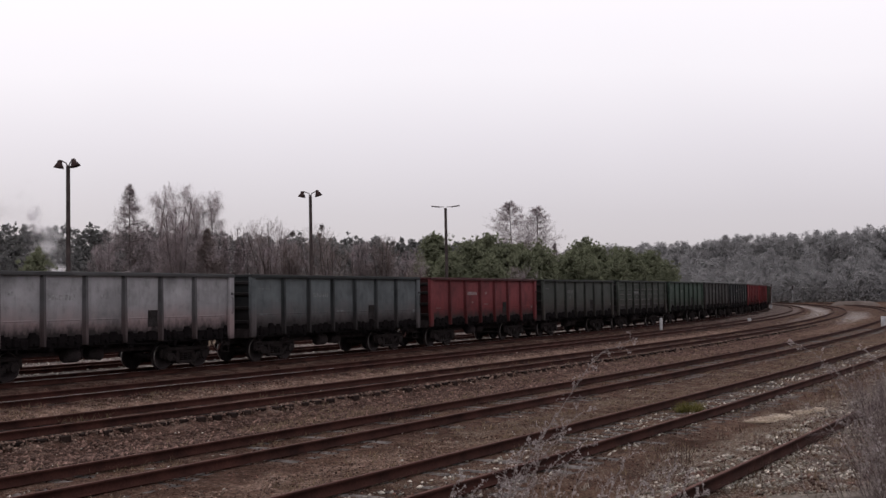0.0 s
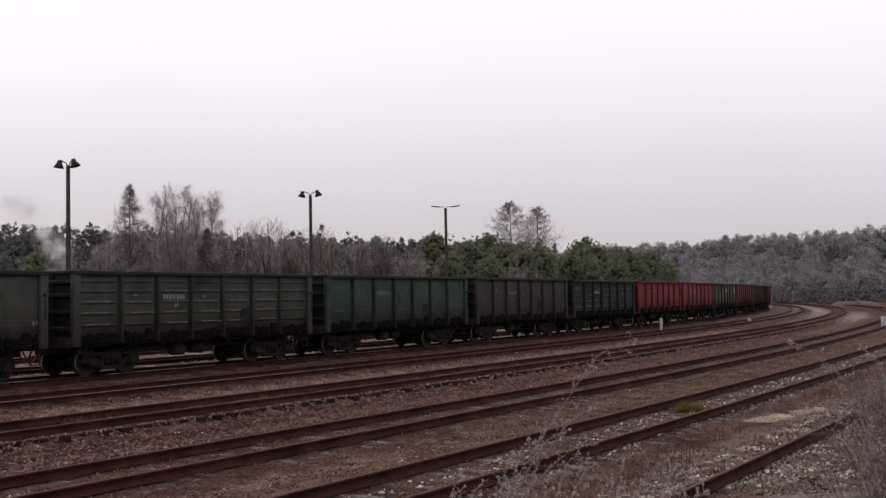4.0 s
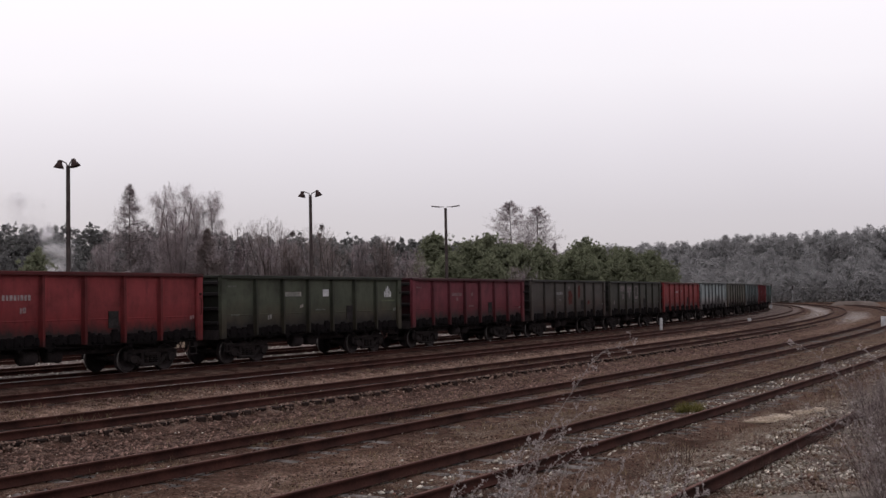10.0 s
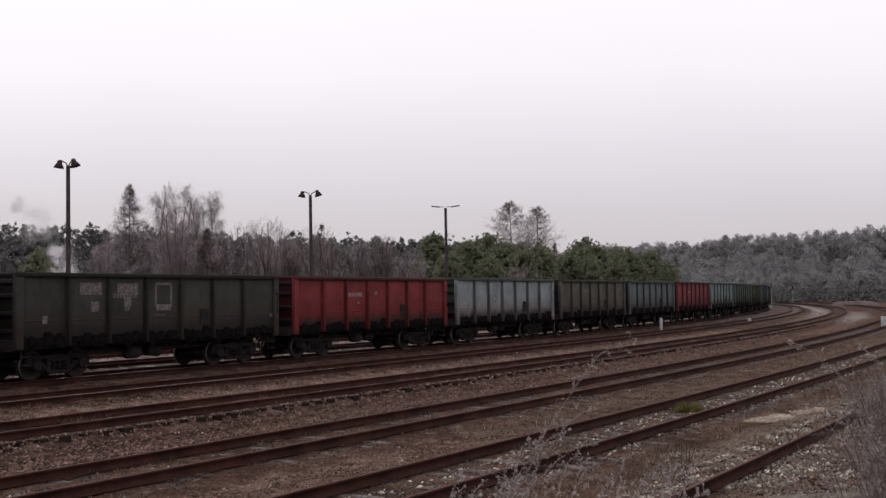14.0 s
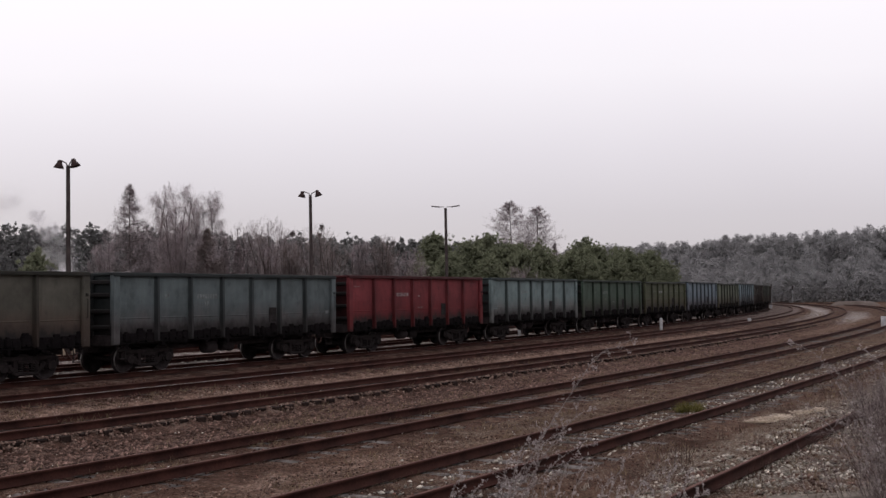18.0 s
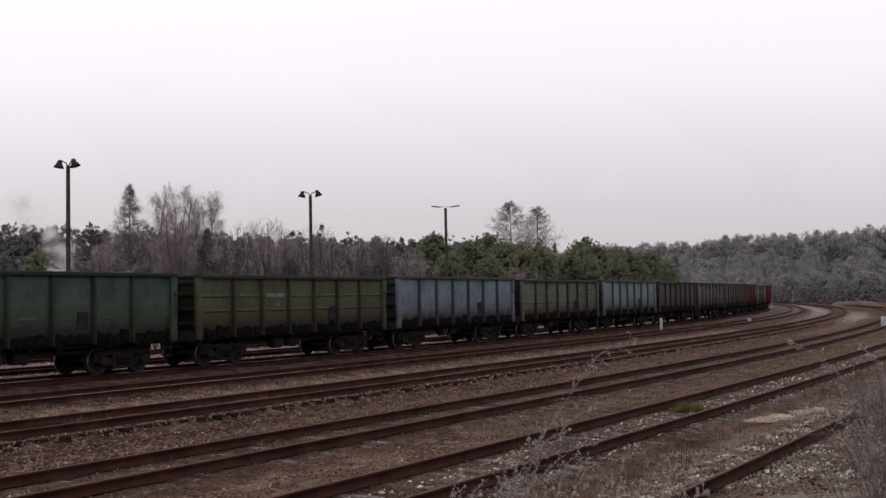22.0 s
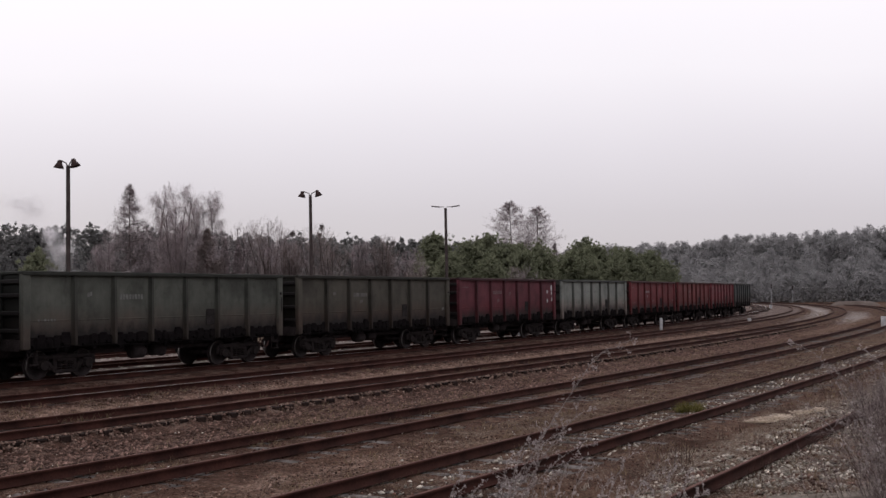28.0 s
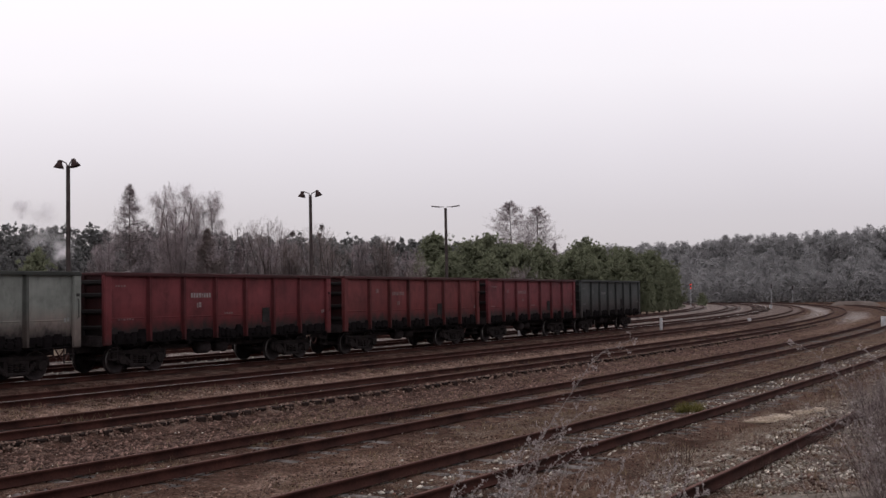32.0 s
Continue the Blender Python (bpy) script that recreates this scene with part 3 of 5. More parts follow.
def wheel_mesh():
    """Wheel disc with tread, flange and hub; outside faces -y."""
    bm = bmesh.new()
    lathe(bm, [(0.10, -0.12), (0.13, -0.12), (0.15, -0.07), (0.30, -0.02), (0.385, -0.055), (0.40, -0.085), (0.455, -0.088), (0.470, -0.075), (0.472, -0.045), (0.475, 0.03),
               (0.503, 0.045), (0.503, 0.062), (0.40, 0.065), (0.37, 0.02), (0.15, 0.0), (0.10, 0.06)], "Y", (0, 0, 0), 22)
    for f in bm.faces:
        rr = [math.hypot(v.co.x, v.co.z) for v in f.verts]
        if min(rr) > 0.45 and max(v.co.y for v in f.verts) < -0.04:
            f.material_index = 1
    me = keep(fix(bm), "wheel", SOOT)
    me.materials.append(TYRE)
    return me


def axle_mesh():
    bm = bmesh.new()
    lathe(bm, [(0.075, -1.08), (0.08, -0.9), (0.10, -0.8), (0.085, 0), (0.10, 0.8), (0.08, 0.9), (0.075, 1.08)], "Y", (0, 0, 0), 12)
    return keep(fix(bm), "axle", SOOT)


def coupler_mesh():
    bm = bmesh.new()
    cbox(bm, (6.30, -0.10, 0.97), (6.72, 0.10, 1.15), 0.03)
    cbox(bm, (6.66, -0.20, 0.92), (6.955, 0.06, 1.20), 0.05)
    cbox(bm, (6.70, 0.10, 0.92), (6.94, 0.24, 1.20), 0.05)
    bar(bm, (6.42, -0.9, 1.14), (6.42, 0.1, 1.10), 0.04, 0.04, 0.008)
    return keep(fix(bm), "coupler", IRON)


def hose_mesh():
    bm = bmesh.new()
    pts = []
    for i in range(11):
        a = i / 10
        pts.append((6.38 + 0.56 * a, -0.42 - 0.05 * math.sin(a * 3), 0.98 - 0.42 * math.sin(a * math.pi * 0.85)))
    tube(bm, pts, 0.028, 6)
    return keep(bm, "air_hose", RUBBER)


def brake_cylinder_mesh():
    bm = bmesh.new()
    lathe(bm, [(0.10, -0.31), (0.20, -0.28), (0.21, 0.18), (0.24, 0.20), (0.24, 0.26), (0.10, 0.29)], "X", (0.12, -0.80, 0.74), 16)
    bar(bm, (0.40, -0.80, 0.80), (1.55, -0.62, 0.86), 0.05, 0.05)
    bar(bm, (-0.46, -0.84, 1.02), (-0.40, -0.84, 0.58), 0.05, 0.06)
    bar(bm, (-0.1, -0.80, 1.02), (0.35, -0.80, 1.02), 0.2, 0.10)
    return keep(fix(bm), "brake_cylinder", SOOT)


def air_tank_mesh():
    bm = bmesh.new()
    lathe(bm, [(0.08, -0.33), (0.19, -0.31), (0.245, -0.25), (0.245, 0.25), (0.19, 0.31), (0.08, 0.33)], "X", (-0.95, -0.88, 0.74), 16)
    for x in (-1.1, -0.8):
        bar(bm, (x, -0.88, 1.06), (x, -0.88, 0.96), 0.06, 0.3)
    return keep(fix(bm), "air_tank", SOOT)


def brake_rod_mesh():
    bm = bmesh.new()
    bar(bm, (-3.4, -0.55, 0.80), (3.4, -0.55, 0.80), 0.10, 0.14)
    for x in (-2.4, 0.0, 2.2):
        bar(bm, (x, -0.35, 1.0), (x, -0.35, 0.72), 0.03, 0.03)
    return keep(fix(bm), "brake_rod", SOOT)


def step_mesh():
    bm = bmesh.new()
    for x in (0.0, 0.36):
        bar(bm, (x, 0, 1.10), (x, 0, 0.52), 0.05, 0.014)
    for z in (0.53, 0.80):
        cbox(bm, (0.0, -0.10, z), (0.36, 0.06, z + 0.03), 0.006)
    return keep(fix(bm), "footstep", IRON)


def grab_bar_mesh():
    """Bent hand hold and the lock of the end post."""
    bm = bmesh.new()
    tube(bm, [(0.08, 0.03, 2.62), (0.08, -0.04, 2.58), (0.08, -0.04, 2.02), (0.08, 0.03, 1.98)], 0.016, 6)
    cbox(bm, (0.02, -0.03, 2.70), (0.14, 0.03, 2.80), 0.02)
    return keep(fix(bm), "grab_bar", PAINT)


def plate_mesh(name, material, w, h, t=0.012, up=0.0):
    bm = bmesh.new()
    cbox(bm, (-w / 2, -t, up - h / 2), (w / 2, 0, up + h / 2), 0.003)
    return keep(fix(bm), name, material)


def bars_mesh(name, material, widths, h, gap=0.05, lean=0.0):
    """A line of plain bars in place of lettering."""
    bm = bmesh.new()
    x = 0.0
    for k, w in enumerate(widths):
        dz = lean * math.sin(k * 2.3)
        cbox(bm, (x, -0.003, dz), (x + w, 0.002, h + dz), 0.001)
        x += w + gap
    return keep(fix(bm), name, material)


def blot_mesh(name, material, w, h, seed):
    """A daub of paint with a ragged outline."""
    r = random.Random(seed)
    bm = bmesh.new()
    n = 26
    ring = []
    for i in range(n):
        a = 2 * math.pi * i / n
        k = r.uniform(0.72, 1.08)
        x, z = abs(math.cos(a)) ** 0.7 * math.copysign(w / 2, math.cos(a)) * k, abs(math.sin(a)) ** 0.7 * math.copysign(h / 2, math.sin(a)) * k
        ring.append((bm.verts.new((x, 0.002, z)), bm.verts.new((x, -0.003, z))))
    for (a, b), (c, d) in zip(ring, ring[1:] + ring[:1]):
        bm.faces.new((a, c, d, b))
    bm.faces.new([b for a, b in ring])
    bm.faces.new([a for a, b in ring][::-1])
    return keep(fix(bm), name, material)


def emblem_mesh():
    """A peaked mark of upright bars, taller in the middle."""
    bm = bmesh.new()
    for k, h in enumerate((0.26, 0.40, 0.52, 0.40, 0.26)):
        cbox(bm, (k * 0.125, -0.003, 0), (k * 0.125 + 0.085, 0.002, h), 0.001)
    return keep(fix(bm), "painted_emblem", WHITE)


RUBBER = two_tone("perished_rubber_hose", (0.05, 0.028, 0.026), (0.12, 0.07, 0.065), 6.0, 30.0, 0.8)
STENCIL = two_tone("dark_stencil_panel", (0.010, 0.009, 0.009), (0.034, 0.030, 0.030), 2.5, 20.0, 0.9)
M_PANEL = {(rb, w): side_panel_mesh(rb, w) for rb in (0, 1, 2) for w in (BAY, WIDE)}
M_RIB, M_POST, M_TOP, M_END = rib_mesh(), corner_post_mesh(), top_rail_mesh(), end_wall_mesh()
M_HATCH = {(k, w): hatch_gear_mesh(k, w) for k in range(4) for w in (BAY, WIDE)}
M_ENDRIB = {k: end_rib_mesh(k) for k in (True, False)}
M_BEAM, M_HEADSTOCK = cross_beam_mesh(0.10, 1.06, 1.33), cross_beam_mesh(0.07, 0.98, 1.36)
M_UNDER, M_FLOOR, M_FAR = underframe_mesh(), floor_mesh(), far_side_mesh()
M_SIDE, M_BOLSTER, M_WHEEL, M_AXLE = side_frame_mesh(), bolster_mesh(), wheel_mesh(), axle_mesh()
M_COUPLER, M_HOSE, M_CYL, M_TANK, M_ROD, M_STEP, M_LADDER = coupler_mesh(), hose_mesh(), brake_cylinder_mesh(), air_tank_mesh(), brake_rod_mesh(), step_mesh(), grab_bar_mesh()
M_DATA = plate_mesh("stencil_panel", STENCIL, 0.46, 0.58)
M_NUMBER = bars_mesh("number_marking", STENCILLED, [0.10, 0.09, 0.11, 0.10, 0.06, 0.11, 0.09, 0.10], 0.17, 0.045)
M_LINE = [bars_mesh("lettering", STENCILLED, w, 0.065, 0.05, 0.004) for w in ([0.08, 0.06, 0.10, 0.07, 0.09, 0.06], [0.12, 0.05, 0.12, 0.06], [0.06, 0.09, 0.07, 0.10])]
M_MARK = [bars_mesh("stencil_mark", STENCILLED, w, h, 0.03, 0.03) for w, h in (([0.10, 0.08], 0.13), ([0.20], 0.08), ([0.07, 0.13], 0.18))]
M_RUB = bars_mesh("rubbed_ridge", FADED, [0.22, 0.5, 0.3], 0.035, 0.03, 0.008)
M_RUB.materials[0] = CHALK
M_PATCH = [blot_mesh("repair_patch", ORANGE, w, h, k) for k, (w, h) in enumerate(((0.72, 0.95), (0.50, 0.95), (0.42, 0.30)))]
M_DAUB = {"sq": blot_mesh("painted_blob", WHITE, 0.26, 0.42, 7), "s": blot_mesh("painted_blob", WHITE, 0.17, 0.24, 8)}
M_BLOB = blot_mesh("painted_blob", CHALK, 0.24, 0.16, 5)
M_WINDOW = {k: plate_mesh("painted_square", CHALK, *wh, 0.006) for k, wh in {"v": (0.10, 0.75), "h": (0.75, 0.22), "sq": (0.34, 0.34), "s": (0.20, 0.26), "b": (0.95, 0.40), "t": (0.75, 0.09), "p": (0.44, 0.30)}.items()}
M_WINDOW["p"].materials[0] = WHITE
M_EMBLEM = emblem_mesh()
WHEELSETS = {-1: [], 1: []}
# colour, ridged sides, number's paint, words for the label
TRAIN = [
    ((0.47, 0.46, 0.48), False, FADED, "pale grey", "rust-stained"), ((0.17, 0.19, 0.20), False, FADED, "slate grey", "patchy"),
    ((0.30, 0.057, 0.056), False, CHALK, "brick red", "faded"), ((0.086, 0.094, 0.084), False, FADED, "dull grey-green", "sooty"),
    ((0.082, 0.094, 0.080), True, CHALK, "dark green", "scuffed"), ((0.062, 0.098, 0.075), False, FADED, "bottle green", "sooty"),
    ((0.068, 0.064, 0.061), False, FADED, "sooty brown-grey", "grimy"), ((0.034, 0.038, 0.040), True, CHALK, "blackish green", "rubbed and ridged"),
    ((0.34, 0.040, 0.040), False, FADED, "red", "clean-sided"), ((0.345, 0.050, 0.048), False, CHALK, "bright red", "lettered"),
    ((0.095, 0.105, 0.075), False, CHALK, "olive grey", "stencilled"), ((0.23, 0.042, 0.050), False, FADED, "maroon", "dull"),
    ((0.092, 0.080, 0.072), False, CHALK, "sooty brown", "patched with orange paint"), ((0.076, 0.074, 0.062), False, FADED, "dark olive", "marked with white squares"),
    ((0.36, 0.048, 0.044), False, CHALK, "red", "sooty-topped"), ((0.36, 0.41, 0.42), False, FADED, "pale blue-grey", "streaked"),
    ((0.135, 0.128, 0.105), False, FADED, "brownish grey", "dusty"), ((0.165, 0.200, 0.206), False, FADED, "blue-grey", "rust-flecked"),
    ((0.29, 0.045, 0.046), False, CHALK, "dark red", "patchy"), ((0.25, 0.325, 0.325), False, FADED, "light teal-grey", "streaked"),
    ((0.088, 0.128, 0.096), False, FADED, "mid green", "dusty"), ((0.112, 0.124, 0.074), True, CHALK, "olive green", "ridged"),
    ((0.225, 0.285, 0.335), False, FADED, "pale blue", "rust-streaked"), ((0.160, 0.182, 0.132), True, FADED, "moss green", "ridged"),
    ((0.225, 0.295, 0.33), False, FADED, "faded sky blue", "scuffed"), ((0.088, 0.074, 0.066), False, FADED, "dark brown", "sooty"),
    ((0.138, 0.146, 0.126), False, FADED, "grey-green", "faded"), ((0.110, 0.102, 0.084), False, FADED, "olive brown", "grimy"),
    ((0.21, 0.048, 0.055), False, FADED, "crimson", "marked with white squares"), ((0.335, 0.355, 0.325), False, FADED, "off-white", "rust-tinged"),
    ((0.26, 0.050, 0.050), False, CHALK, "rusty red", "dull"), ((0.26, 0.055, 0.050), False, FADED, "rusty red", "dull"),
    ((0.28, 0.058, 0.060), False, FADED, "rusty red", "faded"), ((0.090, 0.098, 0.096), False, FADED, "dark slate", "last of the train"),
]


def bogie(parent, x):
    b = new("bogie")
    b.parent = parent
    b.location = (x, 0, 0)
    for y in (-1.02, 1.02):
        f = link("side_frame", M_SIDE, b)
        f.location = (0, y, 0)
        if y > 0:
            f.rotation_euler = (0, 0, math.pi)
    link("bolster", M_BOLSTER, b)
    for k in (-1, 1):
        ws = link("wheelset", M_WHEELSET, b)
        ws.location = (0.925 * k, 0, 0.475)
        WHEELSETS[k].append(ws)
    return b


def wheelset_mesh():
    bm = bmesh.new()
    bm.from_mesh(M_AXLE)
    for f in bm.faces:
        f.material_index = 0
    for y, turn in ((-0.76, 0), (0.76, 180)):
        tmp = bmesh.new()
        tmp.from_mesh(M_WHEEL)
        bmesh.ops.transform(tmp, matrix=pose(0, y, 0, 0, 0, turn), verts=tmp.verts)
        merge(bm, tmp)
    me = keep(bm, "wheelset", SOOT)
    me.materials.append(TYRE)
    return me


M_WHEELSET = wheelset_mesh()


def wagon(i):
    col, ridged, ink, tone, state = TRAIN[i]
    k = 0.43 if col[0] > 2.5 * col[1] else 0.51
    col = (k * col[0], k * col[1] * (1.25 if k < 0.5 else 1), k * col[2] * (1.42 if k < 0.5 else 1))
    r = random.Random(i * 31 + 7)
    root = tagged(new("coal_wagon"), f"{tone} open steel coal wagon on rails, {state}", "wagon", "wagons of the train")

    def paint(name, me, x, y=0.0, turn=0.0, shade=1.0):
        ob = link(name, me, root)
        ob.location, ob.rotation_euler = (x, y, 0), (0, 0, turn)
        ob.color = (*(min(1, c * shade) for c in col), 1)
        return ob

    for k in range(7):
        wide = WIDE if k in (0, 6) else BAY
        paint("side_panel", M_PANEL[(2 if i > 20 else 1) if ridged else 0, wide], EDGES[k], -1.475, 0, r.uniform(0.92, 1.06))
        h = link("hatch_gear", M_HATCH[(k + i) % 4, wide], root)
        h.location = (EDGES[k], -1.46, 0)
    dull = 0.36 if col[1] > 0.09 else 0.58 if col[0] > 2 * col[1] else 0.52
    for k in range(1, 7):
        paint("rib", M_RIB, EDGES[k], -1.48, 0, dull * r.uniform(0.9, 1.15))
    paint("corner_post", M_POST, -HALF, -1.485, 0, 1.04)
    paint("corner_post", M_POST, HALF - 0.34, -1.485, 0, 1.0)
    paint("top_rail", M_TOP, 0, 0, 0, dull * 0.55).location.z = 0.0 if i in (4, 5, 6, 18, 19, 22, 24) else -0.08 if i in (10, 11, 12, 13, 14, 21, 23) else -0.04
    # End walls and end ribs: shade of the gap between wagons put into colour.
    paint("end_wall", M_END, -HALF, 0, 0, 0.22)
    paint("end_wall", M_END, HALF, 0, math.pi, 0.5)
    paint("far_side", M_FAR, 0, 0, 0, 0.9)
    paint("grab_bar", M_LADDER, HALF - 0.24, -1.60, 0, 0.25)
    for name, me in (("centre_sill", M_UNDER), ("floor", M_FLOOR), ("brake_cylinder", M_CYL), ("air_tank", M_TANK), ("brake_rod", M_ROD)):
        link(name, me, root)
    for turn in (0, math.pi):
        link("coupler", M_COUPLER, root).rotation_euler = (0, 0, turn)
        link("air_hose", M_HOSE, root).rotation_euler = (0, 0, turn)
    s = link("footstep", M_STEP, root)
    s.location = (5.83, -1.50, 0)
    s = link("footstep", M_STEP, root)
    s.location = (-6.19, -1.50, 0)
    for k in range(8):
        link("cross_beam", M_BEAM, root).location = (-HALF + 0.30 + k * (2 * HALF - 0.60) / 7, 0, 0)
    for x in (-6.38, 6.38):
        link("headstock", M_HEADSTOCK, root).location = (x, 0, 0)
    for x, turn in ((-HALF, 0.0), (HALF, math.pi)):
        for z in (1.55, 2.10, 2.66, 3.10):
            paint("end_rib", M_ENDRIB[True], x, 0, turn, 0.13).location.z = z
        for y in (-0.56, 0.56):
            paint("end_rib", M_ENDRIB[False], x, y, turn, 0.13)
    bogie(root, -4.325)
    bogie(root, 4.325)

    def mark(name, me, x, z, turn=0.0):
        ob = link(name, me, root)
        if name in ("lettering", "number_marking", "stencil_mark"):
            ob["kind"] = "stuff"
        ob.location, ob.rotation_euler = (x, -1.4965 - (0.020 if ridged else 0.0), z), (0, turn, 0)
        return ob

    mark("stencil_panel", M_DATA, EDGES[5] - 0.42 + r.uniform(-0.05, 0.05), 1.90)
    def faded(name, me, x, z, strength):
        """Old stencilling, worn towards the colour of the side."""
        ob = mark(name, me, x + r.uniform(-0.12, 0.12), z + r.uniform(-0.08, 0.08))
        ob.color = (*(c * (1 - strength) + 0.28 * strength for c in col), 1)

    bold = 0.62 if ink is CHALK else 0.28
    faded("number_marking", M_NUMBER, EDGES[2] + 0.30, 2.62, bold)
    if r.random() < 0.6:
        faded("stencil_mark", r.choice(M_MARK), EDGES[2] + 0.80, 2.22, bold * 0.7)
    if r.random() < 0.55:
        faded("lettering", r.choice(M_LINE), EDGES[0] + 0.55, 2.95, 0.22)
    if r.random() < 0.45:
        faded("lettering", r.choice(M_LINE), EDGES[0] + 0.60, 1.85, 0.20)
    if r.random() < 0.45:
        faded("stencil_mark", r.choice(M_MARK), EDGES[1] + 0.5, 2.65, 0.22)
    if r.random() < 0.6:
        faded("stencil_mark", r.choice(M_MARK), EDGES[3] + 0.65, 2.60, bold * 0.6)
    if r.random() < 0.5:
        faded("lettering", r.choice(M_LINE), EDGES[3] + 0.45, 2.0, 0.25)
    if r.random() < 0.6:
        faded("stencil_mark", M_MARK[0], HALF - 0.60, 1.85, 0.35)
    if i in (4, 7):
        for k in range(6):
            for z in (1.73, 2.11, 2.49, 2.87):
                if r.random() < 0.72:
                    mark("rubbed_ridge", M_RUB, EDGES[k] + r.uniform(0.35, 0.6), z + r.uniform(-0.03, 0.02))
    if i == 10:
        mark("painted_emblem", M_EMBLEM, EDGES[6] + 0.75, 2.55)
        mark("lettering", M_LINE[0], EDGES[6] + 0.55, 2.36).color = (0.10, 0.12, 0.07, 1)
        mark("lettering", M_LINE[1], EDGES[6] + 1.15, 2.36).color = (0.10, 0.12, 0.07, 1)
        mark("painted_square", M_WINDOW["p"], EDGES[4] - 0.45, 2.76)
        mark("number_marking", M_NUMBER, EDGES[2] + 0.16, 2.64).color = (0.30, 0.28, 0.25, 1)
        mark("stencil_mark", M_MARK[0], EDGES[3] - 0.55, 2.14).color = (0.22, 0.2, 0.18, 1)
        mark("stencil_mark", M_MARK[2], EDGES[2] - 0.95, 1.70).color = (0.18, 0.17, 0.16, 1)
    if i == 12:
        for me, k, dx, z in ((M_PATCH[0], 3, 0.89, 2.38), (M_PATCH[1], 4, 0.75, 2.72), (M_PATCH[2], 5, 0.75, 2.02)):
            mark("repair_patch", me, EDGES[k] + dx, z)
        mark("painted_blob", M_BLOB, EDGES[3] + 0.70, 3.02)
    if i == 13:
        mark("painted_square", M_WINDOW["b"], EDGES[1] + 0.55 * BAY, 2.95)
        mark("painted_square", M_WINDOW["sq"], EDGES[1] + 0.65 * BAY, 2.35)
        mark("painted_square", M_WINDOW["s"], EDGES[0] + 1.2, 1.95)
        mark("painted_square", M_WINDOW["b"], EDGES[2] + 0.5 * BAY, 2.93)
        mark("painted_square", M_WINDOW["sq"], EDGES[2] + 0.5 * BAY, 2.5)
        mark("painted_square", M_WINDOW["t"], EDGES[3] + 0.5 * BAY, 3.12)
        for dx, k in ((-0.38, "v"), (0.38, "v")):
            mark("painted_square", M_WINDOW[k], EDGES[3] + 0.5 * BAY + dx, 2.7)
        mark("painted_square", M_WINDOW["h"], EDGES[3] + 0.5 * BAY, 2.28)
    if i == 28:
        for dx, z, k in ((-0.20, 2.98, "sq"), (-0.20, 2.66, "s"), (-0.85, 2.75, "s"), (-0.85, 2.2, "s"), (-0.15, 2.3, "s")):
            mark("painted_blob", M_DAUB[k], HALF - 0.30 + dx, z)
    return root


WAGONS = [wagon(i) for i in range(len(TRAIN))]


# small gains and losses of the train against its even acceleration
SLIP = ([0, 14, 17, 22, 23.2, 25, 28, 30, 32], [0.0, 0.0, 0.32, 0.30, -0.30, -0.15, -0.10, 0.2, 0.05])


def run(t):
    """How far the train has gone at t seconds."""
    return 12.645 * t + 0.0058 * t * t + 1.92e-5 * t ** 3 + float(np.interp(t, SLIP[0], SLIP[1]))


def wagon_pose(i, t):
    s = 16.12 - HALF + i * 13.92 - run(t)
    x0, y0, _ = on_line(s - 4.325)
    x1, y1, _ = on_line(s + 4.325)
    return Matrix.Translation(((x0 + x1) / 2, (y0 + y1) / 2, 0)) @ Euler((0, 0, math.atan2(y1 - y0, x1 - x0))).to_matrix().to_4x4()


# ---- lamp posts beyond the tracks ----
def lamp_post(x, y, h, bells, lean, reach=(0.5, 0.5)):
    root = tagged(new("lamp_post"), "tall dark yard lamp post with two " + ("bell-shaped hoods" if bells else "thin flat arms"), "lamp post", "yard lamp posts")
    root.matrix_world = Matrix.Translation((x, y, float(ground_z(x, y)[0]))) @ Euler((0, radians(lean), 0)).to_matrix().to_4x4()
    bm = bmesh.new()
    lathe(bm, [(0.17, 0), (0.17, 0.9), (0.15, 1.0), (0.115, h - 0.1), (0.10, h)], "Z", (0, 0, 0), 10)
    part("post", fix(bm), POLE, root)
    for k in (-1, 1):
        bm = bmesh.new()
        if bells:
            out = reach[k > 0]
            tube(bm, [(0, 0, h - 0.15), (0.10 * k, 0, h + 0.12), ((out - 0.12) * k, 0, h + 0.28)], 0.035, 6)
            arm = part("arm", bm, POLE, root)
            bm = bmesh.new()
            lathe(bm, [(0.07, 0.25), (0.13, 0.21), (0.145, 0.06), (0.20, -0.02), (0.295, -0.19), (0.295, -0.22), (0.05, -0.10)], "Z", (0, 0, 0), 16)
            ob = part("hood", fix(bm), HOOD, root)
            ob.location, ob.rotation_euler = (out * k, 0, h + 0.06 + (0.07 if k > 0 else 0)), (0, radians(-18 if k > 0 else 10), 0)
        else:
            tube(bm, [(0, 0, h - 0.1), (0.18 * k, 0, h + 0.10), (0.55 * k, 0, h + 0.10)], 0.03, 6)
            arm = part("arm", bm, POLE, root)
            bm = bmesh.new()
            cbox(bm, (0.0, -0.13, -0.04), (0.75, 0.13, 0.05), 0.03)
            ob = part("lamp_head", fix(bm), HOOD, root)
            ob.location, ob.rotation_euler = (0.50 * k, 0, h + 0.09), (0, radians(-8), 0 if k > 0 else math.pi)
            if k < 0:
                ob.rotation_euler = (0, radians(-6), math.pi)
    return root


lamp_post(-21.0, 64.0, 10.86, True, -0.35, (0.49, 0.35))
lamp_post(-9.9, 86.0, 11.02, True, -0.45, (0.62, 0.56))
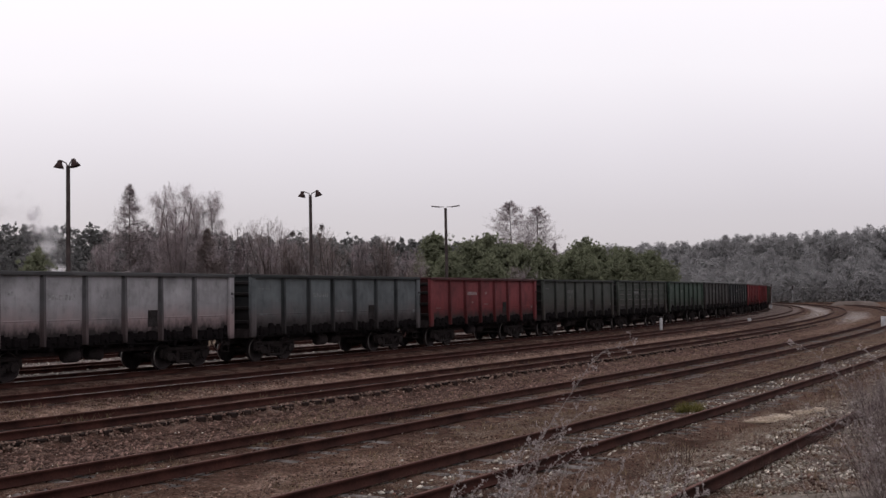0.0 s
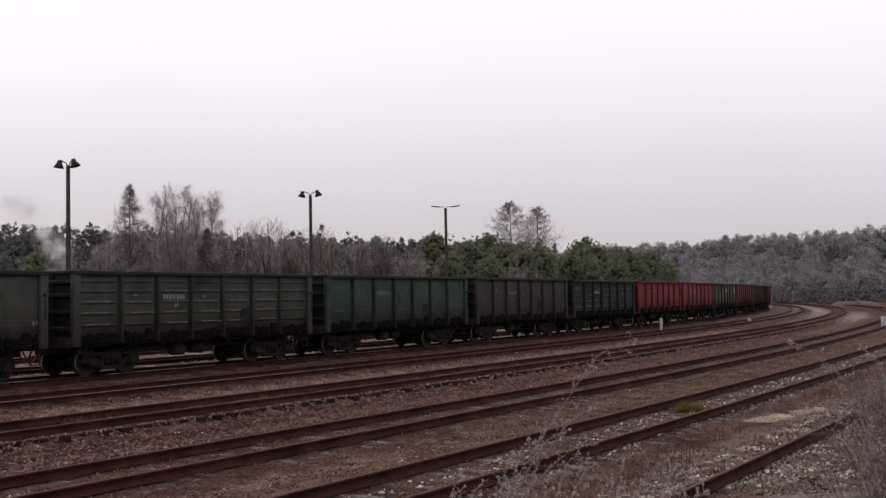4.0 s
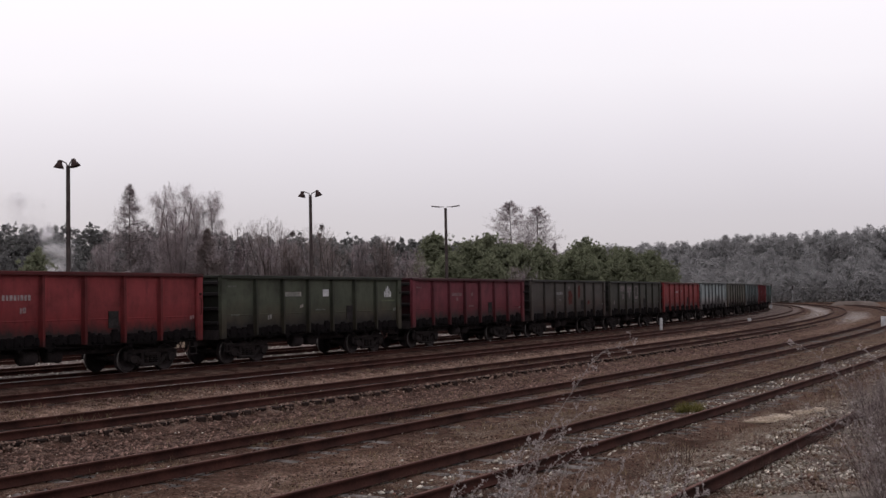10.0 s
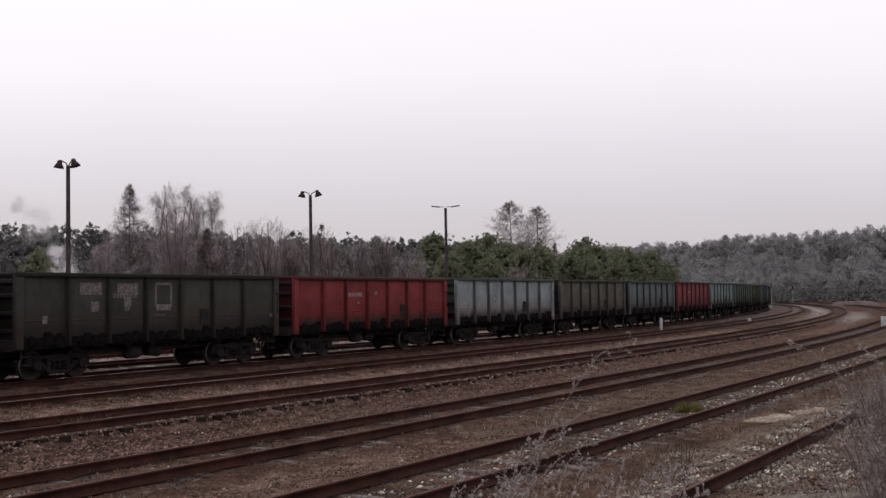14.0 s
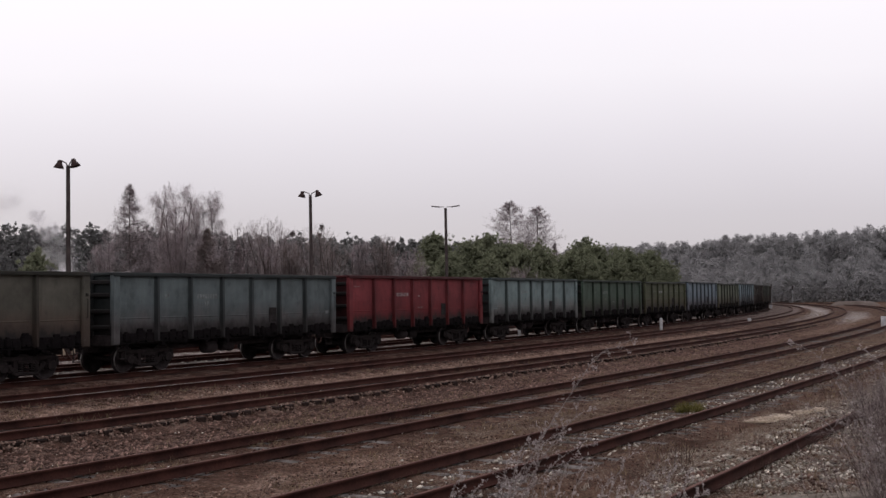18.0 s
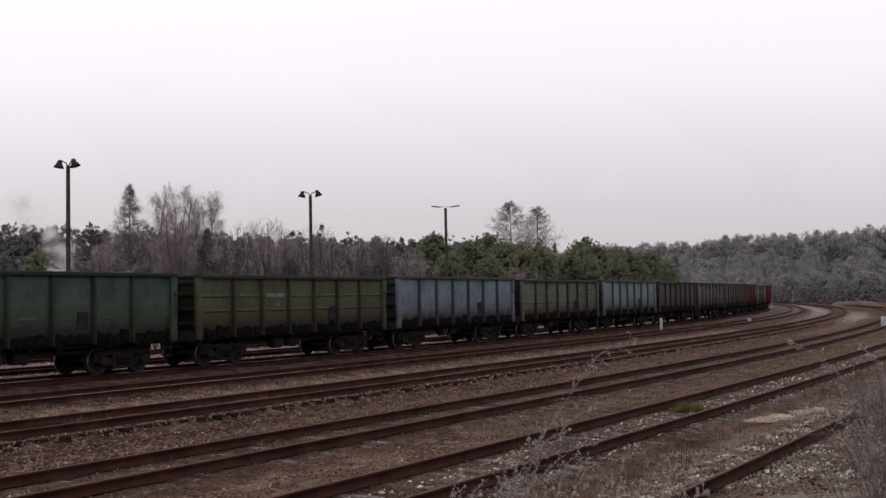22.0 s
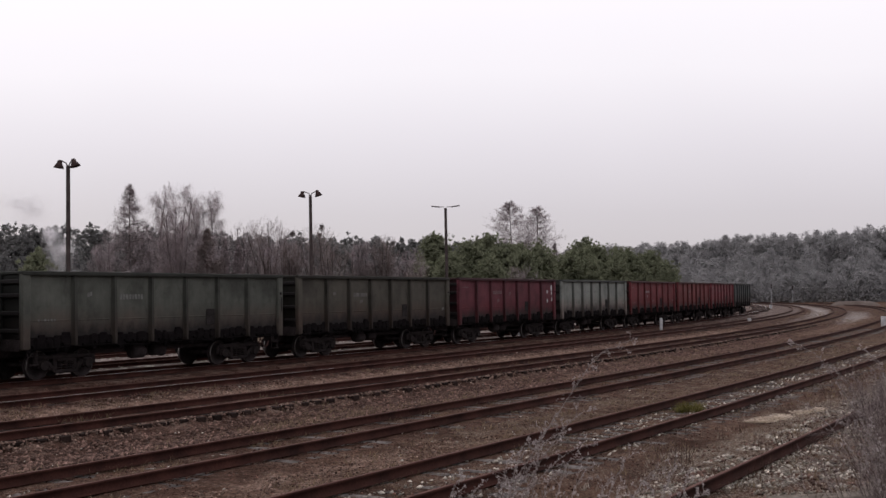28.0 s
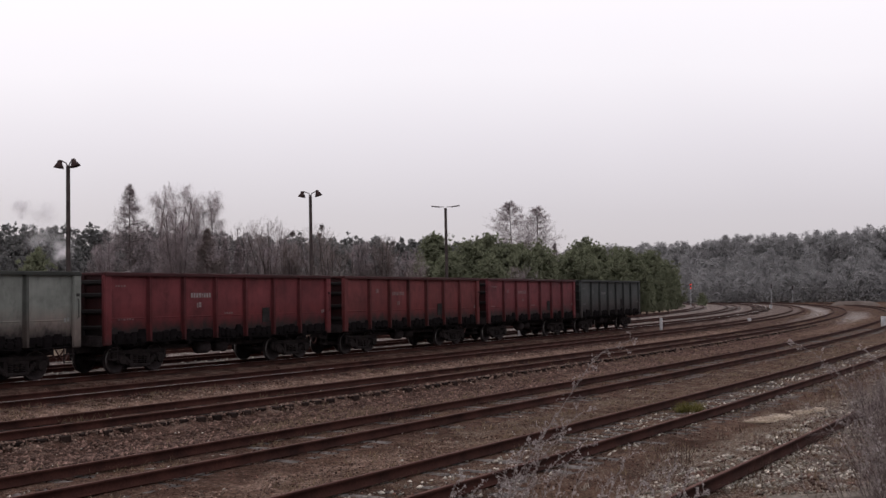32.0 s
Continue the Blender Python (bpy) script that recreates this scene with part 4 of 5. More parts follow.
lamp_post(0.35, 100.0, 10.85, False, -0.5)


# ---- trees ----
def prisms(name, segs, material, sides=3):
    """Tapered twigs from rows of x0 y0 z0 x1 y1 z1 r0 r1."""
    a = np.asarray(segs, float)
    p0, p1, r0, r1 = a[:, 0:3], a[:, 3:6], a[:, 6], a[:, 7]
    d = p1 - p0
    d /= np.linalg.norm(d, axis=1)[:, None] + 1e-9
    ref = np.where(np.abs(d[:, 2:3]) > 0.9, np.array([[1.0, 0, 0]]), np.array([[0, 0, 1.0]]))
    u = np.cross(d, ref)
    u /= np.linalg.norm(u, axis=1)[:, None] + 1e-9
    w = np.cross(d, u)
    rings = []
    for p, r in ((p0, r0), (p1, r1)):
        for k in range(sides):
            c, s = math.cos(2 * math.pi * k / sides), math.sin(2 * math.pi * k / sides)
            rings.append(p + r[:, None] * (c * u + s * w))
    v = np.stack(rings, 1).reshape(-1, 3)
    base = np.arange(len(a))[:, None] * 2 * sides
    if sides == 1:  # the finest twigs: slips a few millimetres wide
        v = np.stack([p0 - r0[:, None] * u, p0 + r0[:, None] * u, p1 + r1[:, None] * w], 1).reshape(-1, 3)
        return fast(name, v, np.arange(len(v)).reshape(-1, 3), material)
    f = np.concatenate([np.stack([base[:, 0] + k, base[:, 0] + (k + 1) % sides, base[:, 0] + sides + (k + 1) % sides, base[:, 0] + sides + k], -1) for k in range(sides)])
    return fast(name, v, f, material)


def limb(r, out, p, d, length, rad, n, droop, wob):
    """A wobbling limb of n pieces; returns its points and radii."""
    pts = [(p.copy(), rad)]
    for i in range(n):
        d = (d + Vector((r.uniform(-wob, wob), r.uniform(-wob, wob), r.uniform(-wob, wob) - droop))).normalized()
        q = p + d * (length / n)
        ra = rad * (1 - 0.75 * i / n)
        rb = rad * (1 - 0.75 * (i + 1) / n)
        out.append((*p, *q, ra, rb))
        p = q
        pts.append((p.copy(), rb))
    return pts


def pick(pts, t):
    f = t * (len(pts) - 1)
    i = min(int(f), len(pts) - 2)
    a = f - i
    return pts[i][0].lerp(pts[i + 1][0], a), (pts[i + 1][0] - pts[i][0]).normalized(), pts[i][1]


def off_angle(r, d, deg, az=None):
    s = d.orthogonal().normalized()
    q = Matrix.Rotation(az if az is not None else r.uniform(0, 6.283), 3, d) @ s
    a = radians(deg)
    return (d * math.cos(a) + q * math.sin(a)).normalized()


def spray(rg, segs, per, length, spread, hang, rad):
    """Fine twigs set along limbs: rows for prisms(). hang pulls their tips down (or up, below 0)."""
    a = np.asarray(segs, float)
    a = np.repeat(a, per, 0)
    n = len(a)
    d = a[:, 3:6] - a[:, 0:3]
    d /= np.linalg.norm(d, axis=1)[:, None] + 1e-9
    p = a[:, 0:3] + (a[:, 3:6] - a[:, 0:3]) * rg.random(n)[:, None]
    d = d + rg.normal(size=(n, 3)) * spread
    d[:, 2] -= hang
    d /= np.linalg.norm(d, axis=1)[:, None]
    q = p + d * (length * rg.uniform(0.5, 1.4, n))[:, None]
    return np.concatenate([p, q, np.full((n, 1), rad), np.full((n, 1), rad * 0.5)], 1)


STYLES = {  # stems, their lean; limbs, their angle, length, first height, narrowing; boughs; two ranks of twigs (number, length, spread, hang)
    "round": dict(stems=7, lean=0.30, n1=14, a1=(18, 50), l1=0.22, lo=0.22, cone=0.5, droop=-0.04, n2=9, l2=0.45, t1=(3, 0.050, 0.55, -0.15), t2=(3, 0.028, 0.7, -0.05)),
    "birch": dict(stems=1, lean=0.04, n1=44, a1=(18, 46), l1=0.18, lo=0.30, cone=0.45, droop=0.02, n2=8, l2=0.45, t1=(3, 0.045, 0.30, 0.8), t2=(2, 0.045, 0.25, 1.6)),
    "larch": dict(stems=1, lean=0.015, n1=240, a1=(64, 98), l1=0.36, lo=0.10, cone=0.86, droop=-0.02, n2=9, l2=0.26, t1=(3, 0.022, 0.5, 0.25), t2=(2, 0.014, 0.8, 0.15)),
    "cone": dict(stems=1, lean=0.015, n1=190, a1=(55, 85), l1=0.37, lo=0.02, cone=0.86, droop=-0.03, n2=10, l2=0.30, t1=(3, 0.030, 0.5, 0.1), t2=(3, 0.022, 0.8, 0.0)),
    "open": dict(stems=5, lean=0.36, n1=10, a1=(20, 50), l1=0.34, lo=0.28, cone=0.45, droop=-0.06, n2=7, l2=0.42, t1=(3, 0.060, 0.5, -0.3), t2=(2, 0.034, 0.6, -0.2)),
    "shrub": dict(stems=6, lean=0.45, n1=7, a1=(15, 42), l1=0.40, lo=0.10, cone=0.45, droop=-0.02, n2=5, l2=0.42, t1=(3, 0.075, 0.5, -0.2), t2=(2, 0.045, 0.6, -0.1)),
}


def bare_tree(name, label, x, y, h, seed, style, twig=None, group="", wide=1.0):
    """Leafless tree: stems with limbs, and a crown of fine twigs."""
    r, rg = random.Random(seed), np.random.default_rng(seed)
    st = STYLES[style]
    wood, boughs = [], []
    z0 = float(ground_z(x, y)[0]) - 0.05
    for stem in range(st["stems"]):
        az = 6.283 * (stem + r.random()) / st["stems"]
        e = stem / max(1, st["stems"] - 1) * r.uniform(0.8, 1.0)
        k = st["lean"] * (e if st["stems"] > 1 else r.uniform(-1, 1)) * wide
        hh = h * 0.98 * (1 - 0.30 * e * e)
        lean = Vector((k * math.cos(az), k * math.sin(az), 1)).normalized()
        if st["stems"] > 1:
            hh = hh / lean.z ** 0.5
        trunk = limb(r, wood, Vector((0.12 * math.cos(az), 0.12 * math.sin(az), 0)) if st["stems"] > 1 else Vector(), lean, hh, (0.0070 if style in ("larch", "birch", "cone") else 0.0065) * hh + 0.02, 14, -0.02 if st["stems"] > 1 else 0, {"larch": 0.010, "cone": 0.01, "birch": 0.03}.get(style, 0.06))
        for i in range(st["n1"]):
            t = st["lo"] + (0.985 - st["lo"]) * (i + r.random() * 0.9) / st["n1"]
            p, d, ra = pick(trunk, t)
            taper = ((1 - t) / (1 - st["lo"])) ** (0.72 if wide > 1 else 0.95) if style in ("larch", "cone") else 1.04 - st["cone"] * (t - st["lo"]) / (1 - st["lo"])
            L = h * st["l1"] * taper * r.uniform(0.72, 1.12) * wide
            b1 = limb(r, wood, p, off_angle(r, d, r.uniform(*st["a1"])), L, max(0.012, ra * (0.22 if style in ("larch", "cone") else 0.34)), 5, st["droop"], 0.05 if style == "larch" else 0.10)
            boughs += [(*u[0], *v[0], 0.008, 0.005) for u, v in zip(b1[2:], b1[3:])]
            for j in range(st["n2"]):
                p2, d2, _ = pick(b1, 0.15 + 0.85 * (j + r.random()) / st["n2"])
                limb(r, boughs, p2, off_angle(r, d2, r.uniform(22, 58)), L * st["l2"] * r.uniform(0.6, 1.15), 0.009, 3, st["droop"] * 2, 0.12)
        boughs += [(*u[0], *v[0], 0.01, 0.006) for u, v in zip(trunk[-4:], trunk[-3:])]
    k = max(1.0, h / 10.5)  # the taller the tree, the stouter its rimed twigs
    n1, l1, s1, g1 = st["t1"]
    n2, l2, s2, g2 = st["t2"]
    first = spray(rg, boughs, n1, l1 * h, s1, g1, 0.0080 * k)
    crown = np.concatenate([np.asarray(boughs, float), first, spray(rg, first, n2 + (wide > 1.2), l2 * h, s2, g2, 0.0062 * k)])
    if style in ("round", "open", "shrub"):  # the crown closes in a dome
        rx = 0.25 * h * wide * (1.5 if style == "shrub" else 1.25 if style == "open" else 1)
        e = crown[:, 3:6]
        crown = crown[(e[:, 0] ** 2 + e[:, 1] ** 2) / rx ** 2 + ((e[:, 2] - 0.52 * h) / (0.48 * h)) ** 2 < 1 + 0.35 * rg.random(len(crown))]
        wood = [w for w in wood if (w[3] ** 2 + w[4] ** 2) / rx ** 2 < 1.0 and w[5] < h]
    root = tagged(new(name), label, "bush" if style == "shrub" else "tree", group)
    root.location = (x, y, z0)
    twig = twig or (LARCHWOOD if style == "larch" else TWIG)
    part("trunk", prisms("trunk", wood, BARK_DARK if twig is TWIG_DARK else BARK, 4), None, root)
    part("crown", prisms("crown", crown, twig, 1), None, root)
    return root


def leafy(name, v, out, material, mix=0.45):
    """A mesh of loose triangles, each turned outwards and shaded with the roundness of its crown."""
    tri = v.reshape(-1, 3, 3)
    n = np.cross(tri[:, 1] - tri[:, 0], tri[:, 2] - tri[:, 0])
    n /= np.linalg.norm(n, axis=1)[:, None] + 1e-9
    flip = (n * out).sum(1) < 0
    tri[flip] = tri[flip][:, [0, 2, 1]]
    n[flip] *= -1
    n = n * (1 - mix) + out * mix
    n /= np.linalg.norm(n, axis=1)[:, None] + 1e-9
    me = fast(name, tri.reshape(-1, 3), np.arange(len(tri) * 3).reshape(-1, 3), material, True)
    me.attributes.new("custom_normal", "FLOAT_VECTOR", "POINT").data.foreach_set("vector", np.repeat(n, 3, 0).astype(np.float32).ravel())
    return me


def tufts(rg, centers, size, per, flat=0.6, slim=0.20, up=0.35):
    """Needle tufts: crossed narrow triangles round each centre."""
    n = len(centers)
    c = np.repeat(centers, per, 0)
    a = rg.normal(size=(n * per, 3))
    a[:, 2] = a[:, 2] * flat + up
    a /= np.linalg.norm(a, axis=1)[:, None]
    b = rg.normal(size=(n * per, 3))
    b -= (b * a).sum(1)[:, None] * a
    b /= np.linalg.norm(b, axis=1)[:, None]
    L = (np.repeat(size, per) if np.ndim(size) else size) * rg.uniform(0.7, 1.35, n * per)
    base = c + rg.normal(size=(n * per, 3)) * (0.25 * L)[:, None]
    v = np.stack([base - b * (slim * L)[:, None], base + b * (slim * L)[:, None], base + a * L[:, None]], 1)
    return v.reshape(-1, 3)


def pine(x, y, h, seed, label="bushy young pine beside the railway", width=0.30, lo=0.08, group="young pines", power=0.46):
    """Conifer: whorls of boughs, each clothed in small upturned needle tufts."""
    rg = np.random.default_rng(seed)
    r = random.Random(seed)
    wood, cen = [], []
    trunk = limb(r, wood, Vector((0, 0, 0)), Vector((r.uniform(-0.03, 0.03), r.uniform(-0.03, 0.03), 1)), h * 0.97, 0.014 * h + 0.03, 8, 0, 0.025)
    whorls = int(h * 1.9)
    for i in range(whorls):
        t = lo + (0.97 - lo) * (i + 0.5) / whorls
        for k in range(6):
            p, d, ra = pick(trunk, min(0.99, t + r.uniform(-0.02, 0.02)))
            L = h * width * (1.0 - t) ** power * r.uniform(0.7, 1.2) + 0.22
            b = limb(r, wood, p, off_angle(r, Vector((0, 0, 1)), r.uniform(52, 80)), L, 0.03, 3, -0.12, 0.08)
            m = max(4, int(L * 6.0))
            for q in range(m):
                c, _, _ = pick(b, 0.25 + 0.75 * (q + r.random()) / m)
                cen.append(c + Vector((r.gauss(0, 0.36), r.gauss(0, 0.36), r.gauss(0.10, 0.32))))
    for q in range(20):  # the leader and its side shoots
        cen.append(trunk[-1][0] + Vector((r.gauss(0, 0.04), r.gauss(0, 0.04), 0.07 * q - 0.7)))
    for q in range(10):
        p, _, _ = pick(trunk, r.uniform(0.72, 0.95))
        side = Vector((r.gauss(0, 0.22), r.gauss(0, 0.22), 0.15))
        cen += [p + side * (0.4 + 0.2 * j) + Vector((0, 0, 0.09 * j)) for j in range(7)]
    for q in range(int(150 * h)):  # inner boughs
        t, az = r.uniform(lo, 0.92), r.uniform(0, 6.283)
        k = (h * width * (1.0 - t) ** power + 0.1) * math.sqrt(r.random()) * 0.9
        cen.append(Vector((k * math.cos(az), k * math.sin(az), t * h * 0.97)))
    root = tagged(new("pine_tree"), label, "tree", group)
    root.location = (x, y, float(ground_z(x, y)[0]) - 0.05)
    part("trunk", prisms("trunk", wood, BARK_DARK, 5), None, root)
    cen = np.array([tuple(c) for c in cen])
    v = tufts(rg, cen, 0.24, 14, 0.6, 0.24, 0.8)
    out = np.repeat(np.stack([cen[:, 0], cen[:, 1], 0.6 * (cen[:, 2] - 0.35 * h)], -1), 14, 0) + np.array([0, 0, 0.9])
    out /= np.linalg.norm(out, axis=1)[:, None]
    part("crown", leafy("crown", v, out, NEEDLE, 0.8), None, root)
    return root


for k, (x, y, h, style, wide) in enumerate([(-30.2, 110, 14.7, "larch", 1.0), (-27.9, 110, 13.6, "birch", 1.1), (-26.2, 114, 11.4, "round", 0.8), (-23.9, 104, 12.0, "round", 1.0), (-23.4, 112, 13.6, "birch", 1.0),
                                            (-22.2, 112, 13.1, "birch", 1.0), (-29.7, 112, 10.3, "round", 0.8), (-31.9, 108, 9.0, "round", 0.9), (-25.6, 106, 9.2, "round", 0.9)]):
    bare_tree({"larch": "larch_tree", "birch": "birch_tree", "round": "bare_tree"}[style], {"larch": "leafless larch pale with hoar frost and mist", "birch": "slender birch with drooping frosted twigs", "round": "spreading leafless tree grey with hoar frost and mist"}[style], x, y, h, 40 + k, style, wide=wide)
for k, (x, y, h, style, dark) in enumerate([(-19.6, 116, 10.9, "open", 0), (-17.4, 114, 11.0, "open", 1), (-15.9, 112, 10.2, "open", 0), (-14.2, 108, 8.4, "round", 1), (-10.6, 106, 9.2, "open", 1), (-12.05, 112, 10.3, "open", 1),
                                            (-8.2, 116, 8.8, "round", 0), (-5.9, 114, 9.2, "round", 1), (-3.6, 122, 8.4, "round", 0), (-18.2, 122, 9.0, "round", 0)]):
    bare_tree("bare_tree", "dark leafless tree behind the tracks", x, y, h, 80 + k, style, TWIG_DARK if dark else TWIG)
for k, (x, y, h, wide) in enumerate([(11.5, 185, 18.9, 1.5), (15.6, 190, 18.3, 1.3), (17.9, 186, 12.0, 0.9)]):
    bare_tree("larch_tree", "tall leafless larch paled by frost and mist", x, y, h, 120 + k, "larch", wide=wide)
for k in range(26):
    r = random.Random(300 + k)
    y = 84 + r.uniform(0, 34)
    x = -42 + 52 * (k + r.random()) / 26
    bare_tree("shrub", "leafless brown shrub behind the tracks", x, y + 8, r.uniform(3.2, 6.2), 300 + k, "shrub", TWIG_DARK if k % 2 else TWIG, "shrubs behind the tracks")
for k, (x, y, h) in enumerate([(-0.6, 150, 11.2), (3.6, 140, 9.5), (5.7, 150, 11.1), (1.0, 134, 8.0), (7.5, 142, 9.2), (10.1, 150, 9.7), (12.0, 146, 9.6), (14.3, 155, 8.9), (6.0, 134, 7.4), (9.6, 138, 8.2), (-2.6, 140, 7.2),
                               (20.8, 170, 11.3), (16.8, 152, 8.6), (22.6, 165, 10.0), (26.1, 172, 10.1), (26.6, 162, 9.2), (29.9, 168, 9.0), (32.5, 172, 8.0), (34.6, 176, 7.4), (19.2, 150, 7.7), (23.2, 154, 7.5), (27.6, 160, 6.8), (30.6, 166, 6.2)]):
    pine(x, y, h, 200 + k, width=0.40)
pine(-27.9, 78, 6.3, 260, "small yellowish pine beside the smoke", 0.26, 0.05)
bare_tree("conical_tree", "dark dense cone-shaped tree among bare trees", -21.3, 103, 9.8, 270, "cone", TWIG_DARK)
for k, (x, y, h) in enumerate([(-20.3, 106, 9.0), (-19.5, 108, 9.0)]):
    bare_tree("spruce_tree", "slender grey spruce among bare trees", x, y, h, 271 + k, "cone", TWIG, wide=0.45)


def mistletoe(x, y, z, rad, seed):
    """A ball of short forked twigs among a tree's limbs."""
    r = random.Random(seed)
    segs = []
    for k in range(150):
        d = Vector((r.gauss(0, 1), r.gauss(0, 1), r.gauss(0, 1))).normalized()
        limb(r, segs, d * 0.02, d, rad * r.uniform(0.75, 1.1), 0.016, 3, 0.0, 0.35)
    root = tagged(new("mistletoe"), "dark ball of mistletoe in a bare tree", "mistletoe", "mistletoe balls")
    root.location = (x, y, z)
    part("twig_ball", prisms("twig_ball", segs, BARK, 3), None, root)


mistletoe(-11.9, 112.0, 9.35, 0.38, 1)
mistletoe(-12.15, 112.0, 8.55, 0.34, 2)
mistletoe(-14.75, 112.0, 8.75, 0.40, 3)


# ---- forest in the mist ----
def forest(name, rows, seed, material, size, clumps, per, tris, loose):
    """Pines crown to crown: rounded or pointed crowns built up of boughs, each a clump of needle tufts."""
    rg = np.random.default_rng(seed)
    fringe, outs = [], []
    for x, y, h in rows:
        wide = h * rg.uniform(0.10, 0.16) + 0.4
        shape = [1.0, 1.0, 0.66, 0.36, 0.2, 0.03] if rg.random() < 0.7 else [0.9, 1.0, 0.82, 0.52, 0.30, 0.05]
        bt, ba = rg.uniform(0.0, 1.0, clumps) ** 0.8, rg.uniform(0, 6.283, clumps)
        br = wide * np.interp(bt, [0, 0.5, 0.75, 0.9, 0.96, 1], shape) * rg.uniform(0.3, 1.1, clumps)
        hub = np.repeat(np.stack([x + br * np.cos(ba), y + br * np.sin(ba), bt * (h - 0.3)], -1), per, 0)
        c = hub + rg.normal(size=hub.shape) * np.array([loose, loose, 0.7 * loose]) * np.repeat(1.2 - 1.05 * bt, per)[:, None]
        o = np.stack([0.4 * (c[:, 0] - x), 0.4 * (c[:, 1] - y), np.full(len(c), 0.8 * wide)], -1)
        fringe.append(c)
        outs.append(o / (np.linalg.norm(o, axis=1)[:, None] + 1e-9))
    v = tufts(rg, np.concatenate(fringe), size, tris, 0.8, 0.30, 0.3)
    me = leafy(name, v, np.repeat(np.concatenate(outs), tris, 0), material, 0.9)
    return tagged(new(name, me), "dense pine forest greyed by rime and mist", "forest", kind="stuff")


def stand(seed, x0, y0, x1, y1, n, depth, h0, h1, low=0.42):
    """Places of trees along an edge: young and low in front, the tallest at the back."""
    rg = np.random.default_rng(seed)
    t = (np.arange(n) + rg.uniform(0, 1, n)) / n
    dx, dy = y0 - y1, x1 - x0
    L = math.hypot(dx, dy)
    d = np.where(rg.random(n) < 0.55, rg.uniform(0.8, 1.0, n), rg.uniform(0, 0.85, n))
    hh = (h0 + (h1 - h0) * t) * (low + (1 - low) * d) * rg.uniform(0.90, 1.04, n)
    return [(x0 + (x1 - x0) * a + dx / L * depth * e, y0 + (y1 - y0) * a + dy / L * depth * e, h) for a, e, h in zip(t, d, hh)]


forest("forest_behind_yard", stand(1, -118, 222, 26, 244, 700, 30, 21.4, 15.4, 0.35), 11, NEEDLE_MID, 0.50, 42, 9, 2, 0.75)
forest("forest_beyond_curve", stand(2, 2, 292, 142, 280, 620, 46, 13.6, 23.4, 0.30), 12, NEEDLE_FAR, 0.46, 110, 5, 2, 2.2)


# ---- signals, markers ----
def signal(x, y, h, lit):
    root = tagged(new("railway_signal"), "slender signal post " + ("showing two red lights" if lit else "turned away, unlit"), "signal", "signals by the curve")
    root.location = (x, y, float(ground_z(x, y)[0]))
    bm = bmesh.new()
    lathe(bm, [(0.12, 0), (0.085, 0.2), (0.07, h)], "Z", (0, 0, 0), 8)
    part("post", fix(bm), plain("pale_signal_post" if not lit else "grey_signal_post", (0.30, 0.30, 0.31)), root)
    bm = bmesh.new()
    cbox(bm, (-0.11, -0.12, h - 0.6), (0.11, 0.06, h + 0.4), 0.08)
    part("head", fix(bm), POLE, root)
    for z in (h - 0.55, h + 0.15):
        bm = bmesh.new()
        lathe(bm, [(0.13, -0.17), (0.14, -0.12)], "Y", (0, 0, z), 12)
        part("lens", fix(bm), REDLAMP if lit else SOOT, root)
    return root


signal(49.8, 230, 4.2, True)
signal(75.2, 262, 4.4, False)
signal(81.0, 265, 3.9, False)


pine(54.3, 240, 1.9, 262, "small dark bush in the far field", 0.5, 0.0, "far bushes")


def mound(x, y, rx, ry, h):
    n = 28
    u = np.linspace(-1, 1, n)
    X, Y = np.meshgrid(u, u)
    rr = np.sqrt(X ** 2 + Y ** 2)
    z = h * np.clip(1.15 - rr ** 4, 0, 1) - 0.25 + 0.06 * np.sin(X * 9 + Y * 5)
    i = np.arange(n * n).reshape(n, n)
    f = np.stack([i[:-1, :-1], i[:-1, 1:], i[1:, 1:], i[1:, :-1]], -1).reshape(-1, 4)
    ob = tagged(new("earth_mound", fast("earth_mound", np.stack([X * rx, Y * ry, z], -1).reshape(-1, 3), f, MOUND, True)), "low pale mound of frosted earth", "mound")
    ob.location = (x, y, float(ground_z(x, y)[0]))
    return ob


MOUND = two_tone("frosted_earth", (0.075, 0.058, 0.050), (0.125, 0.102, 0.092), 0.6, 5.0, 0.95)
mound(80.0, 222.0, 4.6, 6.0, 1.0)


def marker(x, y, w, h, label):
    root = tagged(new("marker_post"), label, "marker post")
    root.location = (x, y, float(ground_z(x, y)[0]))
    bm = bmesh.new()
    cbox(bm, (-w / 2, -w / 3, -0.05), (w / 2, w / 3, h), 0.03)
    part("post", fix(bm), WHITE, root)
    return root


marker(15.6, 82.0, 0.20, 0.98, "stout white marker post between the tracks")
marker(29.2, 109.2, 0.32, 0.28, "low white concrete marker between the tracks")
marker(54.7, 191.0, 0.38, 0.6, "white marker by the curve")
marker(5.1, 77.0, 0.20, 0.62, "white marker beside the main track")
marker(34.75, 90.0, 0.55, 0.78, "pale concrete block by the sidings")


# ---- smoke from a hidden chimney: thin rigid puffs that rise and drift ----
def puff(k):
    """Fine droplets, thick in the middle and thin at the rim; later ones are wider."""
    rg = np.random.default_rng(700 + k)
    n = 32000
    wide = (0.34, 0.52, 0.76)[k % 3]
    hub = rg.normal(size=(7, 3)) * wide * 0.8
    c = hub[rg.integers(0, 7, n)] + rg.normal(size=(n, 3)) * (wide * rg.choice([0.35, 0.6, 1.0], n))[:, None]
    v = tufts(rg, c, 0.016, 1, 1.0, 0.30)
    return fast("smoke_puff", v, np.arange(len(v)).reshape(-1, 3), SMOKE)


